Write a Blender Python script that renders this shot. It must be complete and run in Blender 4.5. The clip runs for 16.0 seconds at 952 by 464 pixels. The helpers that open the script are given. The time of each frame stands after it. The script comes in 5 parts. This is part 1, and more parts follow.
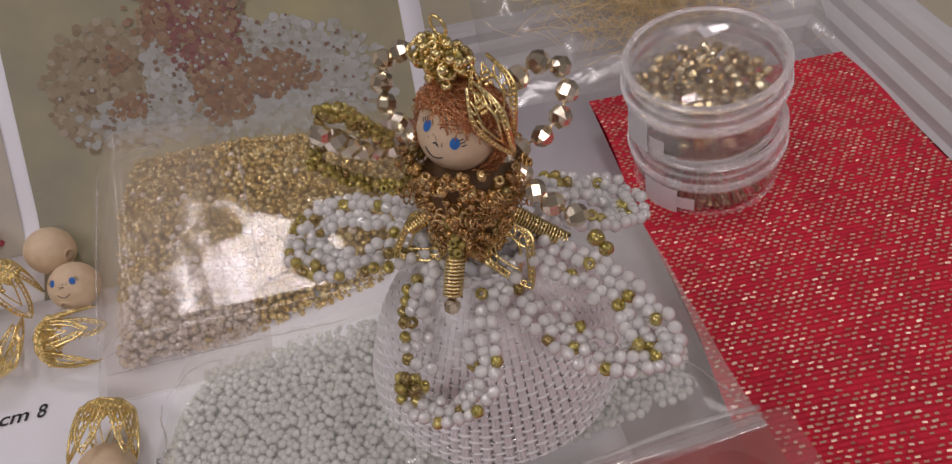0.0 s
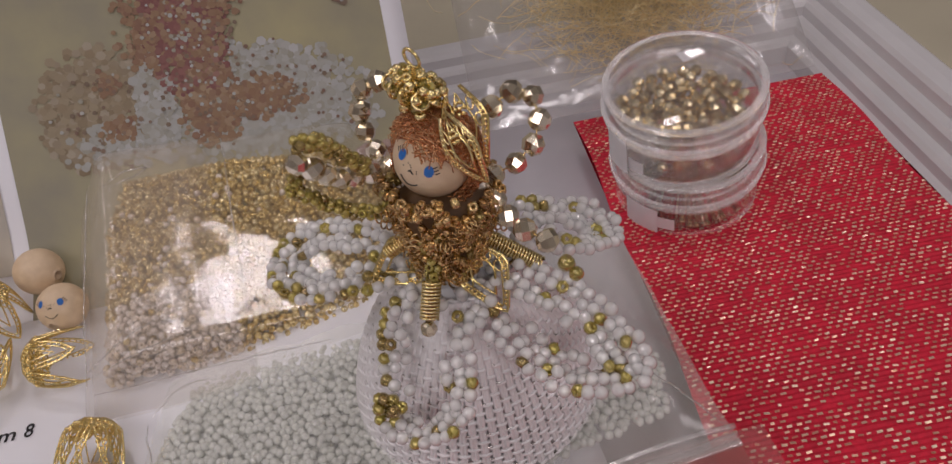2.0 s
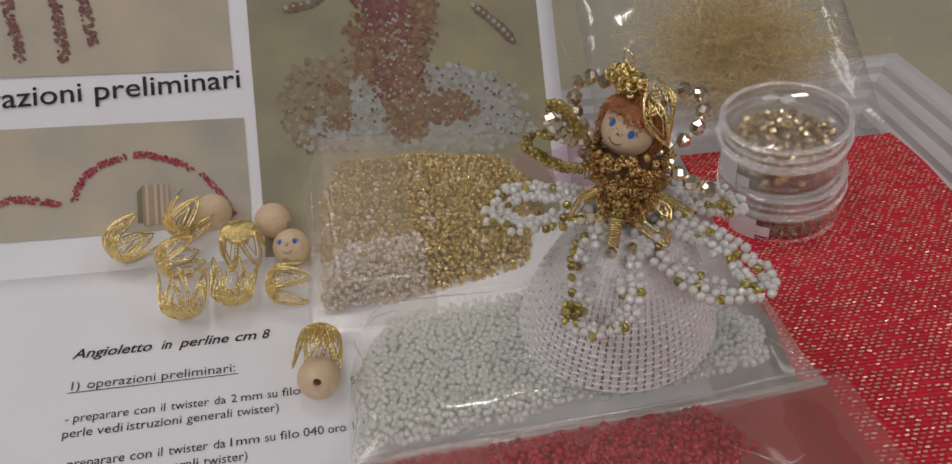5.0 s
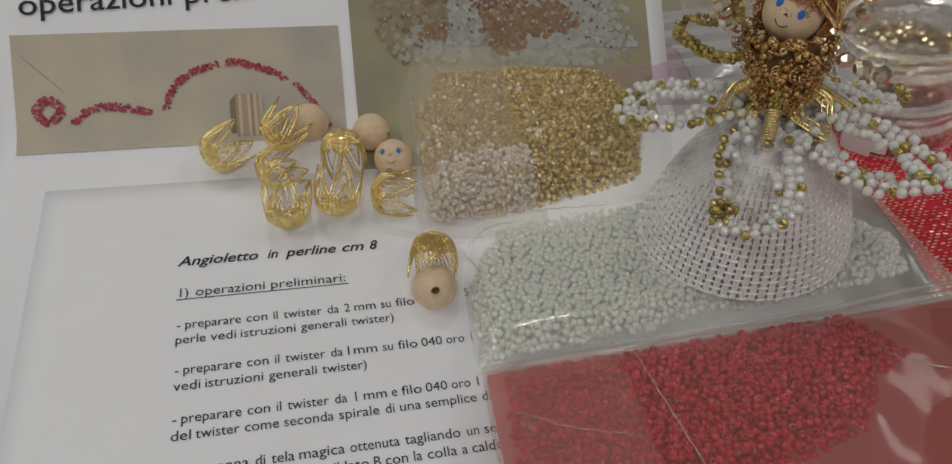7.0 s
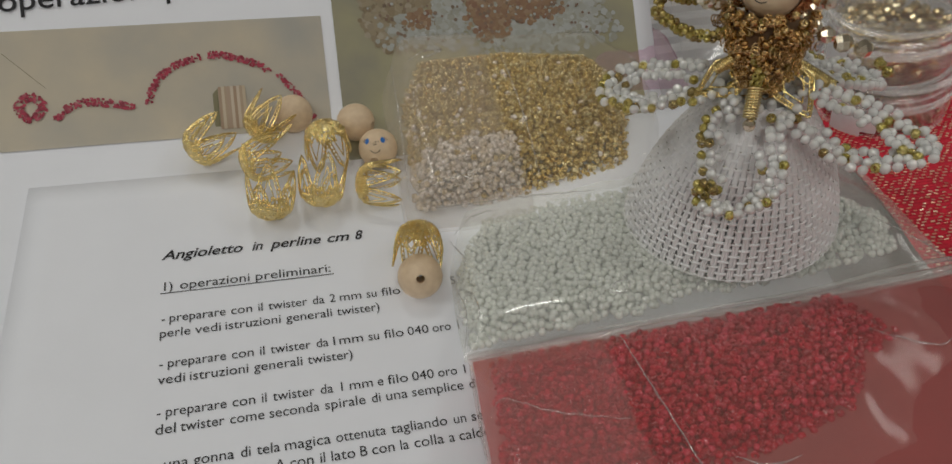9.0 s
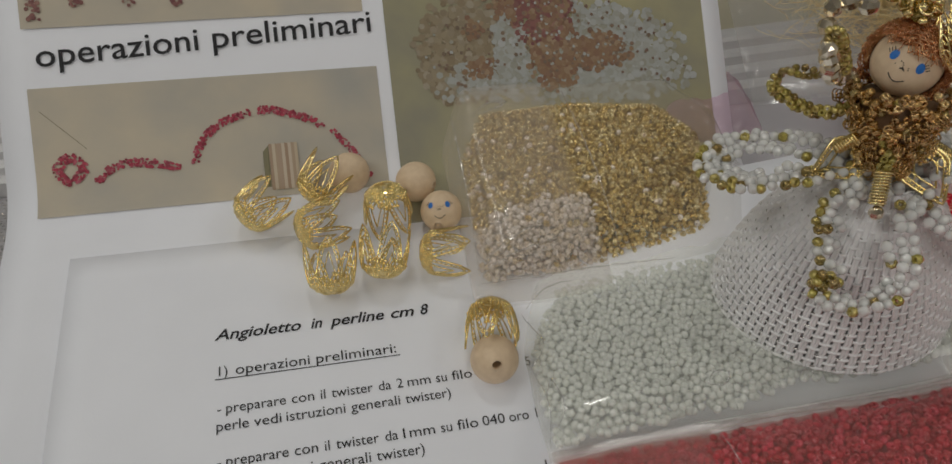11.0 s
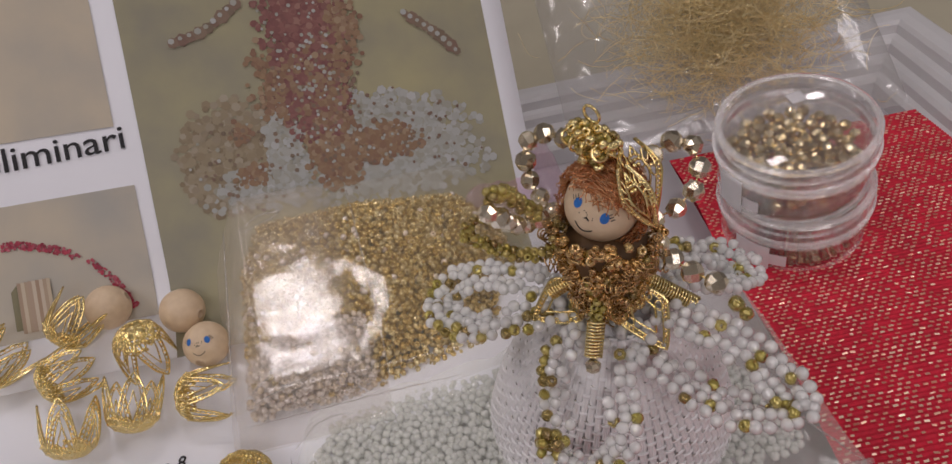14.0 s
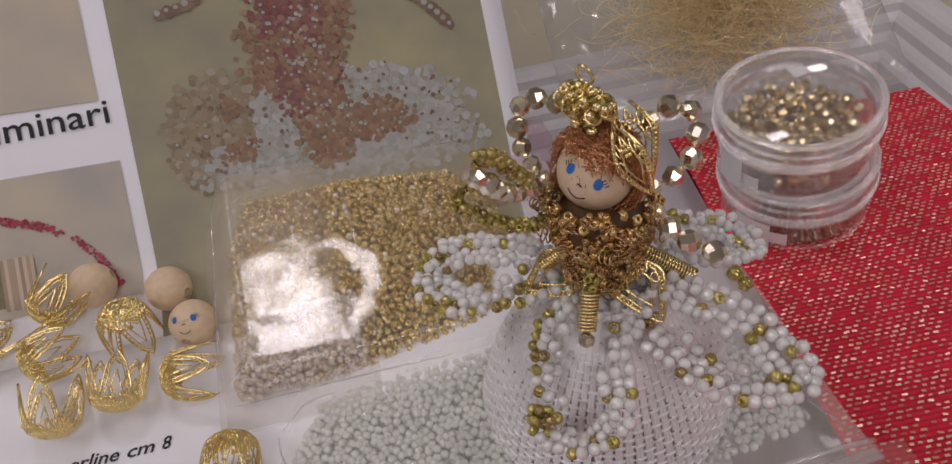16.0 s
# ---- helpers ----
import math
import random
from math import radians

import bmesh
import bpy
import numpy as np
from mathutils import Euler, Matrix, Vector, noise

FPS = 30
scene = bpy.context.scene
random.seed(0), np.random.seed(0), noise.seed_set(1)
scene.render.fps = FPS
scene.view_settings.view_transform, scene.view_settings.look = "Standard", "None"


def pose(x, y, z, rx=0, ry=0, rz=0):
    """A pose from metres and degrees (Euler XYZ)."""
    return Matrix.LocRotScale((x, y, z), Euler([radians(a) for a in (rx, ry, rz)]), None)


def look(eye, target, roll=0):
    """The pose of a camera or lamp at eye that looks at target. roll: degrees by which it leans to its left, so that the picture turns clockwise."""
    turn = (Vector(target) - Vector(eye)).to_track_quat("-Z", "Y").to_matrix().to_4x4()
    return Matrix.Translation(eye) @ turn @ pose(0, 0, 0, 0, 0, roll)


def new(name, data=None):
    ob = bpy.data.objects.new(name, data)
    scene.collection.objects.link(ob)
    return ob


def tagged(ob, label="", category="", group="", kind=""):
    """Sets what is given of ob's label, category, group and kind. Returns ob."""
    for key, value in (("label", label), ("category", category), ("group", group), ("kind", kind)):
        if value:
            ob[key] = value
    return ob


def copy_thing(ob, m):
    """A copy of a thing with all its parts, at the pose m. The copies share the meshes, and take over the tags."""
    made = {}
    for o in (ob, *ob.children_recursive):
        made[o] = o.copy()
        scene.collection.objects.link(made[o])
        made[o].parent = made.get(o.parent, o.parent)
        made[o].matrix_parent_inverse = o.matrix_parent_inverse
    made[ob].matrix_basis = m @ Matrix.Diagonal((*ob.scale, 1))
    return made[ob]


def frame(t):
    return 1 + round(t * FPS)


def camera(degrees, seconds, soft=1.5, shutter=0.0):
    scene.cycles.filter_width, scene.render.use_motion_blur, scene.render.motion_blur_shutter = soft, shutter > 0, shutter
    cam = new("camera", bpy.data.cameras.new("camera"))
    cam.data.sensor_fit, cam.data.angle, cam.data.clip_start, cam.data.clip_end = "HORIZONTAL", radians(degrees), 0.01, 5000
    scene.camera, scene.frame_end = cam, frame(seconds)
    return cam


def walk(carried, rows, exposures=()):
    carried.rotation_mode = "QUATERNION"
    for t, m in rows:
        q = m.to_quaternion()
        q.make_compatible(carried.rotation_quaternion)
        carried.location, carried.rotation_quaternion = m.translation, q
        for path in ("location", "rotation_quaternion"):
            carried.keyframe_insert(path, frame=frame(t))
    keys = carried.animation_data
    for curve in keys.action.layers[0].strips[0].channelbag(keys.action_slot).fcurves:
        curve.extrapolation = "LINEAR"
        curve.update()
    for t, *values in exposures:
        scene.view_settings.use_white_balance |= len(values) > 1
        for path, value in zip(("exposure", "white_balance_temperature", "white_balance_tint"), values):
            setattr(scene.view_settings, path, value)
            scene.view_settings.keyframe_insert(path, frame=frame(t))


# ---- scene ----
cam = camera(64.5, 16.0, soft=1.45, shutter=0.15)
PATH = [
    (0, (0.0499, 0.0006, 0.1402), (0.0839, 0.2185, -0.0632), -11.03),
    (0.5, (0.0491, 0.0012, 0.1415), (0.0831, 0.2198, -0.0612), -11.04),
    (1, (0.0530, 0.0004, 0.1407), (0.0900, 0.2184, -0.0621), -10.62),
    (1.5, (0.0520, 0.0004, 0.1408), (0.0886, 0.2196, -0.0607), -10.70),
    (2, (0.0535, -0.0015, 0.1432), (0.0900, 0.2193, -0.0566), -10.75),
    (2.5, (0.0497, -0.0040, 0.1451), (0.0841, 0.2196, -0.0519), -10.76),
    (3, (0.0454, -0.0104, 0.1491), (0.0795, 0.2178, -0.0426), -10.46),
    (3.5, (0.0407, -0.0209, 0.1498), (0.0759, 0.2103, -0.0380), -9.81),
    (3.7, (0.0363, -0.0260, 0.1531), (0.0701, 0.2081, -0.0314), -9.72),
    (5.8, (-0.0099, -0.0546, 0.1578), (0.0204, 0.1886, -0.0151), -6.11),
    (6, (-0.0149, -0.0536, 0.1515), (0.0143, 0.1871, -0.0251), -6.54),
    (6.5, (-0.0213, -0.0470, 0.1440), (0.0048, 0.1896, -0.0387), -7.03),
    (7, (-0.0247, -0.0462, 0.1416), (0.0021, 0.1895, -0.0421), -7.00),
    (7.5, (-0.0216, -0.0463, 0.1347), (0.0064, 0.1887, -0.0497), -7.29),
    (8, (-0.0169, -0.0478, 0.1325), (0.0107, 0.1863, -0.0531), -8.17),
    (8.5, (-0.0148, -0.0499, 0.1325), (0.0100, 0.1844, -0.0532), -8.63),
    (9, (-0.0201, -0.0474, 0.1384), (0.0049, 0.1876, -0.0464), -8.45),
    (9.5, (-0.0298, -0.0359, 0.1424), (-0.0073, 0.1982, -0.0439), -8.36),
    (9.7, (-0.0336, -0.0294, 0.1386), (-0.0088, 0.2045, -0.0476), -7.78),
    (12, (-0.0227, -0.0190, 0.1518), (-0.0007, 0.2162, -0.0332), -10.68),
    (12.5, (0.0167, -0.0209, 0.1514), (0.0457, 0.2106, -0.0372), -13.03),
    (13, (0.0231, -0.0118, 0.1553), (0.0505, 0.2210, -0.0320), -13.34),
    (13.5, (0.0289, -0.0044, 0.1546), (0.0571, 0.2280, -0.0330), -13.14),
    (14, (0.0317, 0.0001, 0.1534), (0.0594, 0.2317, -0.0352), -12.91),
    (14.5, (0.0316, 0.0014, 0.1528), (0.0588, 0.2325, -0.0365), -12.95),
    (15, (0.0316, 0.0023, 0.1531), (0.0580, 0.2341, -0.0356), -13.20),
    (15.5, (0.0334, 0.0027, 0.1518), (0.0592, 0.2342, -0.0371), -13.27),
    (16, (0.0328, 0.0010, 0.1472), (0.0593, 0.2307, -0.0439), -12.99),
]
EXPOSURES = [(0.0, 0.12, 6350, 18), (3.5, 0.15, 6350, 16), (5.8, 0.03, 6350, 4), (9.7, 0.0, 6300, 0), (12.0, -0.12, 6350, 3), (12.5, 0.05, 6350, 5), (14.0, 0.15, 6300, 15), (16.0, 0.15, 6300, 17)]
walk(cam, [(t, look(eye, target, roll)) for t, eye, target, roll in PATH], EXPOSURES)

# The printed sheets lean on the tray's back and left rims: whatever lies on them is laid out in their own plane.
SHEET = Matrix(((0.98883, 0.02213, 0.14742, -0.00316), (0.02213, 0.95616, -0.29200, 0.00625), (-0.14742, 0.29200, 0.94499, -0.03183), (0, 0, 0, 1)))

# ---------------- world and light ----------------
world = bpy.data.worlds.new("room_air")
world.use_nodes = True
scene.world = world
world.node_tree.nodes["Background"].inputs[0].default_value = (0.9, 0.88, 0.86, 1)
world.node_tree.nodes["Background"].inputs[1].default_value = 0.06


def ceiling_lamp(x, y, sx, sy, watts, z=1.75):
    data = bpy.data.lights.new("ceiling_lamp", "AREA")
    data.shape, data.size, data.size_y, data.energy = "RECTANGLE", sx, sy, watts
    data.color = (1.0, 0.93, 0.90)
    ob = new("ceiling_lamp", data)
    ob.matrix_world = look((x, y, z), (x, y, 0))
    return ob


# placed from the reflection on the gold bag
ceiling_lamp(0.16, 0.58, 0.27, 0.19, 3.1)
# the other four are added fill, no known fixtures; they brighten the tray
ceiling_lamp(2.06, -0.24, 0.71, 1.42, 10.3)
ceiling_lamp(-1.23, -0.40, 0.56, 1.12, 9.2)
ceiling_lamp(0.04, -2.11, 1.59, 0.79, 21.0)
ceiling_lamp(-1.11, 1.00, 0.42, 0.85, 4.7)


# ---------------- materials ----------------
def mat(name, color, rough=0.5, metal=0.0, var=0.12, scale=300.0, bump=0.0, bump_scale=800.0, spec=0.5, coat=0.0, second=None):
    m = bpy.data.materials.new(name)
    m.use_nodes = True
    t = m.node_tree
    b = t.nodes["Principled BSDF"]
    b.inputs["Roughness"].default_value = rough
    b.inputs["Metallic"].default_value = metal
    b.inputs["Specular IOR Level"].default_value = spec
    b.inputs["Coat Weight"].default_value = coat
    b.inputs["Coat Roughness"].default_value = 0.08
    co = t.nodes.new("ShaderNodeTexCoord")
    n1 = t.nodes.new("ShaderNodeTexNoise")
    n1.inputs["Scale"].default_value, n1.inputs["Detail"].default_value = scale, 6
    t.links.new(co.outputs["Object"], n1.inputs["Vector"])
    n2 = t.nodes.new("ShaderNodeTexNoise")
    n2.inputs["Scale"].default_value, n2.inputs["Detail"].default_value = scale / 9, 3
    t.links.new(co.outputs["Object"], n2.inputs["Vector"])
    add = t.nodes.new("ShaderNodeMath")
    add.operation = "ADD"
    t.links.new(n1.outputs["Fac"], add.inputs[0])
    t.links.new(n2.outputs["Fac"], add.inputs[1])
    r = t.nodes.new("ShaderNodeValToRGB")
    lo = second or [c * (1 - var) for c in color]
    hi = [min(1, c * (1 + var)) for c in color]
    r.color_ramp.elements[0].position, r.color_ramp.elements[1].position = 0.35, 0.65
    r.color_ramp.elements[0].color, r.color_ramp.elements[1].color = (*lo, 1), (*hi, 1)
    half = t.nodes.new("ShaderNodeMath")
    half.operation = "MULTIPLY"
    half.inputs[1].default_value = 0.5
    t.links.new(add.outputs[0], half.inputs[0])
    t.links.new(half.outputs[0], r.inputs["Fac"])
    t.links.new(r.outputs["Color"], b.inputs["Base Color"])
    if bump:
        n3 = t.nodes.new("ShaderNodeTexNoise")
        n3.inputs["Scale"].default_value, n3.inputs["Detail"].default_value = bump_scale, 4
        t.links.new(co.outputs["Object"], n3.inputs["Vector"])
        bp = t.nodes.new("ShaderNodeBump")
        bp.inputs["Strength"].default_value, bp.inputs["Distance"].default_value = bump, 0.0004
        t.links.new(n3.outputs["Fac"], bp.inputs["Height"])
        t.links.new(bp.outputs["Normal"], b.inputs["Normal"])
    return m


def island_mat(name, colors, rough, metal=0.0, spec=0.5, coat=0.0, trans=0.0, ior=1.45, sub=0.0):
    """Pieces of one mesh, each with its own shade."""
    m = bpy.data.materials.new(name)
    m.use_nodes = True
    t = m.node_tree
    b = t.nodes["Principled BSDF"]
    g = t.nodes.new("ShaderNodeNewGeometry")
    r = t.nodes.new("ShaderNodeValToRGB")
    e = r.color_ramp.elements
    while len(e) < len(colors):
        e.new(0.5)
    for i, c in enumerate(colors):
        e[i].position, e[i].color = i / max(1, len(colors) - 1), (*c, 1)
    t.links.new(g.outputs["Random Per Island"], r.inputs["Fac"])
    t.links.new(r.outputs["Color"], b.inputs["Base Color"])
    for key, v in (("Roughness", rough), ("Metallic", metal), ("Specular IOR Level", spec), ("Coat Weight", coat),
                   ("Transmission Weight", trans), ("IOR", ior), ("Subsurface Weight", sub), ("Coat Roughness", 0.04)):
        b.inputs[key].default_value = v
    if trans:
        b.inputs["Coat Roughness"].default_value = 0.02
    if sub:
        b.inputs["Subsurface Scale"].default_value = 0.0016
        b.inputs["Subsurface Radius"].default_value = (1, 1, 1)
    return m


def film_mat(name, tint=(1, 1, 1), gloss=0.14, haze=0.05, wrinkle=0.22, scale=28.0, strength=0.5, milky=(0.8, 0.78, 0.78)):
    """Thin clear plastic film: see-through, a little milky, with crinkled gloss."""
    m = bpy.data.materials.new(name)
    m.use_nodes = True
    t = m.node_tree
    t.nodes.remove(t.nodes["Principled BSDF"])
    out = t.nodes["Material Output"]
    clear = t.nodes.new("ShaderNodeBsdfTransparent")
    clear.inputs[0].default_value = (*tint, 1)
    milk = t.nodes.new("ShaderNodeBsdfDiffuse")
    milk.inputs[0].default_value = (*milky, 1)
    shine = t.nodes.new("ShaderNodeBsdfAnisotropic")
    shine.inputs["Roughness"].default_value = gloss
    fres = t.nodes.new("ShaderNodeLayerWeight")
    fres.inputs["Blend"].default_value = 0.5
    power = t.nodes.new("ShaderNodeMath")
    power.operation = "POWER"
    power.inputs[1].default_value = 3.5
    boost = t.nodes.new("ShaderNodeMath")
    boost.operation = "MULTIPLY_ADD"
    boost.inputs[1].default_value = strength * 0.75
    boost.inputs[2].default_value = strength * 0.065
    boost.use_clamp = True
    co = t.nodes.new("ShaderNodeTexCoord")
    n = t.nodes.new("ShaderNodeTexNoise")
    n.inputs["Scale"].default_value, n.inputs["Detail"].default_value, n.inputs["Distortion"].default_value = scale, 3, 1.2
    t.links.new(co.outputs["Object"], n.inputs["Vector"])
    bp = t.nodes.new("ShaderNodeBump")
    bp.inputs["Strength"].default_value, bp.inputs["Distance"].default_value = wrinkle, 0.004
    t.links.new(n.outputs["Fac"], bp.inputs["Height"])
    t.links.new(bp.outputs["Normal"], shine.inputs["Normal"])
    t.links.new(bp.outputs["Normal"], fres.inputs["Normal"])
    m1, m2 = t.nodes.new("ShaderNodeMixShader"), t.nodes.new("ShaderNodeMixShader")
    m1.inputs[0].default_value = haze
    t.links.new(clear.outputs[0], m1.inputs[1])
    t.links.new(milk.outputs[0], m1.inputs[2])
    t.links.new(fres.outputs["Facing"], power.inputs[0])
    t.links.new(power.outputs[0], boost.inputs[0])
    t.links.new(boost.outputs[0], m2.inputs[0])
    t.links.new(m1.outputs[0], m2.inputs[1])
    t.links.new(shine.outputs[0], m2.inputs[2])
    t.links.new(m2.outputs[0], out.inputs["Surface"])
    return m


M = {}
M["paper"] = mat("paper", (0.86, 0.865, 0.92), 0.75, var=0.02, scale=60, bump=0.05, bump_scale=1500)
M["photo_olive"] = mat("photo_olive", (0.35, 0.32, 0.18), 0.5, var=0.12, scale=60, second=(0.26, 0.245, 0.19))
M["photo_sand"] = mat("photo_sand", (0.54, 0.465, 0.35), 0.5, var=0.10, scale=50, second=(0.41, 0.39, 0.35))
M["ink"] = mat("ink", (0.025, 0.024, 0.028), 0.8, var=0.2)
M["tray_white"] = mat("tray_white", (0.64, 0.63, 0.64), 0.32, var=0.04, scale=80, bump=0.06, bump_scale=300)
M["table_beige"] = mat("table_beige", (0.48, 0.44, 0.33), 0.45, var=0.06, scale=40, bump=0.05)
M["wall_paint"] = mat("wall_paint", (0.42, 0.40, 0.38), 0.8, var=0.04, scale=3)
M["floor_tile"] = mat("floor_tile", (0.40, 0.37, 0.33), 0.5, var=0.08, scale=4)
M["ceiling_paint"] = mat("ceiling_paint", (0.66, 0.65, 0.63), 0.9, var=0.02, scale=3)
M["wood"] = mat("wood", (0.76, 0.60, 0.42), 0.48, var=0.08, scale=420, second=(0.67, 0.50, 0.33), bump=0.08, bump_scale=1500)
M["gold"] = island_mat("gold", [(0.88, 0.68, 0.27), (0.95, 0.79, 0.40), (0.91, 0.73, 0.33)], 0.15, 0.95)
M["film"] = film_mat("film")
M["film_double"] = film_mat("film_double", haze=0.24, gloss=0.12, wrinkle=0.06, scale=18.0, strength=0.42, milky=(0.62, 0.54, 0.46))
M["film_red"] = film_mat("film_red", tint=(0.85, 0.30, 0.30), haze=0.5, gloss=0.25, milky=(0.52, 0.19, 0.18), strength=0.5)
M["film_flap"] = film_mat("film_flap", haze=0.24, gloss=0.12, wrinkle=0.10, scale=18.0, strength=0.5, milky=(0.62, 0.30, 0.29))
M["film_soft"] = film_mat("film_soft", haze=0.12, gloss=0.08, wrinkle=0.08, scale=18.0, strength=0.6, milky=(0.70, 0.62, 0.46))
M["film_blush"] = film_mat("film_blush", haze=0.20, gloss=0.12, wrinkle=0.15, strength=0.6, milky=(0.55, 0.26, 0.24))
M["film_pearl"] = film_mat("film_pearl", haze=0.25, gloss=0.09, wrinkle=0.18, strength=0.8, milky=(0.80, 0.82, 0.74))
M["film_tinsel"] = film_mat("film_tinsel", haze=0.12, gloss=0.13, wrinkle=0.4, scale=40.0, strength=1.7)
M["film_seam"] = film_mat("film_seam", haze=0.16, gloss=0.10, wrinkle=0.1, strength=3.0)
M["film_pink"] = film_mat("film_pink", tint=(0.94, 0.80, 0.87), haze=0.20, gloss=0.12, wrinkle=0.1, milky=(0.62, 0.42, 0.52))
M["jar_plastic"] = film_mat("jar_plastic", haze=0.06, gloss=0.03, wrinkle=0.0, strength=1.2)
M["pearl"] = island_mat("pearl", [(0.94, 0.96, 0.87), (0.98, 0.99, 0.93), (0.96, 0.97, 0.89)], 0.16, spec=0.6, coat=0.8, trans=0.25, sub=0.6)
M["pearl"].node_tree.nodes["Principled BSDF"].inputs["Coat IOR"].default_value = 1.9
M["gold_bead"] = island_mat("gold_bead", [(0.68, 0.46, 0.13), (0.86, 0.63, 0.22), (0.99, 0.84, 0.46), (0.58, 0.39, 0.11)], 0.08, 0.55, coat=1.0, trans=0.25)
M["red_bead"] = island_mat("red_bead", [(0.42, 0.006, 0.020), (0.66, 0.015, 0.045), (0.32, 0.005, 0.016), (0.78, 0.05, 0.10)], 0.06, 0.0, spec=1.0, coat=1.0, trans=0.2)
M["red_cloth"] = mat("red_cloth", (0.58, 0.008, 0.034), 0.7, var=0.2, scale=900, bump=0.4, bump_scale=2500)
M["glitter"] = island_mat("glitter", [(0.78, 0.38, 0.26), (0.95, 0.66, 0.48), (0.98, 0.80, 0.62), (0.62, 0.22, 0.15)], 0.38, 0.55)
M["silver_glitter"] = island_mat("silver_glitter", [(0.75, 0.72, 0.68), (0.85, 0.8, 0.7), (0.5, 0.48, 0.46)], 0.25, 1.0)
M["grey_cloth"] = mat("grey_cloth", (0.50, 0.48, 0.49), 0.75, var=0.2, scale=900, bump=0.4, bump_scale=2500)
M["facet"] = island_mat("facet", [(0.78, 0.70, 0.55), (0.90, 0.83, 0.70), (0.70, 0.61, 0.46)], 0.19, 0.92)


# ---------------- helpers ----------------
def shade(me, smooth=True):
    for p in me.polygons:
        p.use_smooth = smooth


def mesh_ob(name, verts, faces, mats, parent=None, label="", smooth=False, idx=None):
    me = bpy.data.meshes.new(name)
    me.from_pydata([tuple(v) for v in verts], [], [tuple(f) for f in faces])
    for m in (mats if isinstance(mats, (list, tuple)) else [mats]):
        me.materials.append(m)
    if idx is not None:
        me.polygons.foreach_set("material_index", np.array(idx, dtype=np.int32))
    if smooth:
        shade(me)
    me.update()
    ob = new(name, me)
    if parent:
        ob.parent = parent
    if label:
        ob["label"] = label
    return ob


def part(name, bm, material, parent, label="", smooth=False):
    me = bpy.data.meshes.new(name)
    bm.to_mesh(me)
    bm.free()
    me.materials.append(material)
    if smooth:
        shade(me)
    ob = new(name, me)
    if parent:
        ob.parent = parent
    if label:
        ob["label"] = label
    return ob


def box_bm(x0, y0, z0, x1, y1, z1, bevel=0.0):
    bm = bmesh.new()
    bmesh.ops.create_cube(bm, size=1, matrix=Matrix.Translation(((x0 + x1) / 2, (y0 + y1) / 2, (z0 + z1) / 2)) @ Matrix.Diagonal((x1 - x0, y1 - y0, z1 - z0, 1)))
    if bevel:
        bmesh.ops.bevel(bm, geom=bm.edges[:], offset=bevel, segments=2, affect="EDGES", profile=0.5)
    return bm


def lay(m, *obs):
    bpy.context.view_layer.update()
    for ob in obs:
        ob.matrix_world = m @ ob.matrix_world


def empty(name, loc=(0, 0, 0), **tags):
    ob = new(name)
    ob.location = loc
    return tagged(ob, **tags)


class Pile:
    """Gathers many small solids into one mesh."""

    def __init__(self):
        self.v, self.f, self.i, self.n = [], [], [], 0

    def add(self, verts, faces, m, idx=0):
        a = np.asarray(verts) @ np.array(m.to_3x3()).T + np.array(m.translation)
        self.v.append(a)
        self.f.extend([tuple(k + self.n for k in f) for f in faces])
        self.i.extend([idx] * len(faces))
        self.n += len(a)

    def raw(self, verts, faces, idx=0):
        self.add(verts, faces, Matrix.Identity(4), idx)

    def build(self, name, mats, parent=None, label="", smooth=True):
        return mesh_ob(name, np.concatenate(self.v), self.f, mats, parent, label, smooth, self.i)


def sphere_vf(seg=10, ring=6):
    v, f = [(0, 0, 1)], []
    for j in range(1, ring):
        a = math.pi * j / ring
        for i in range(seg):
            b = 2 * math.pi * i / seg
            v.append((math.sin(a) * math.cos(b), math.sin(a) * math.sin(b), math.cos(a)))
    v.append((0, 0, -1))
    for i in range(seg):
        f.append((0, 1 + i, 1 + (i + 1) % seg))
        for j in range(ring - 2):
            p, q = 1 + j * seg + i, 1 + j * seg + (i + 1) % seg
            f.append((p, p + seg, q + seg, q))
        k = 1 + (ring - 2) * seg
        f.append((k + i, len(v) - 1, k + (i + 1) % seg))
    return np.array(v), f


def seed_vf(seg=7, hole=0.38, h=0.72):
    """A seed bead: a short rounded tube with a hole along z; outer radius 1."""
    prof = [(hole, h * 0.8), (0.72, h), (1.0, h * 0.3), (1.0, -h * 0.3), (0.72, -h), (hole, -h * 0.8)]
    n = len(prof)
    v = [(r * math.cos(2 * math.pi * i / seg), r * math.sin(2 * math.pi * i / seg), z) for i in range(seg) for r, z in prof]
    f = [(i * n + j, ((i + 1) % seg) * n + j, ((i + 1) % seg) * n + (j + 1) % n, i * n + (j + 1) % n) for i in range(seg) for j in range(n)]
    return np.array(v), [tuple(reversed(q)) for q in f]


SPH, SPH_LO, SEED = sphere_vf(12, 8), sphere_vf(8, 5), seed_vf()


def spin():
    return Euler([random.uniform(0, 6.28) for _ in range(3)]).to_matrix().to_4x4()


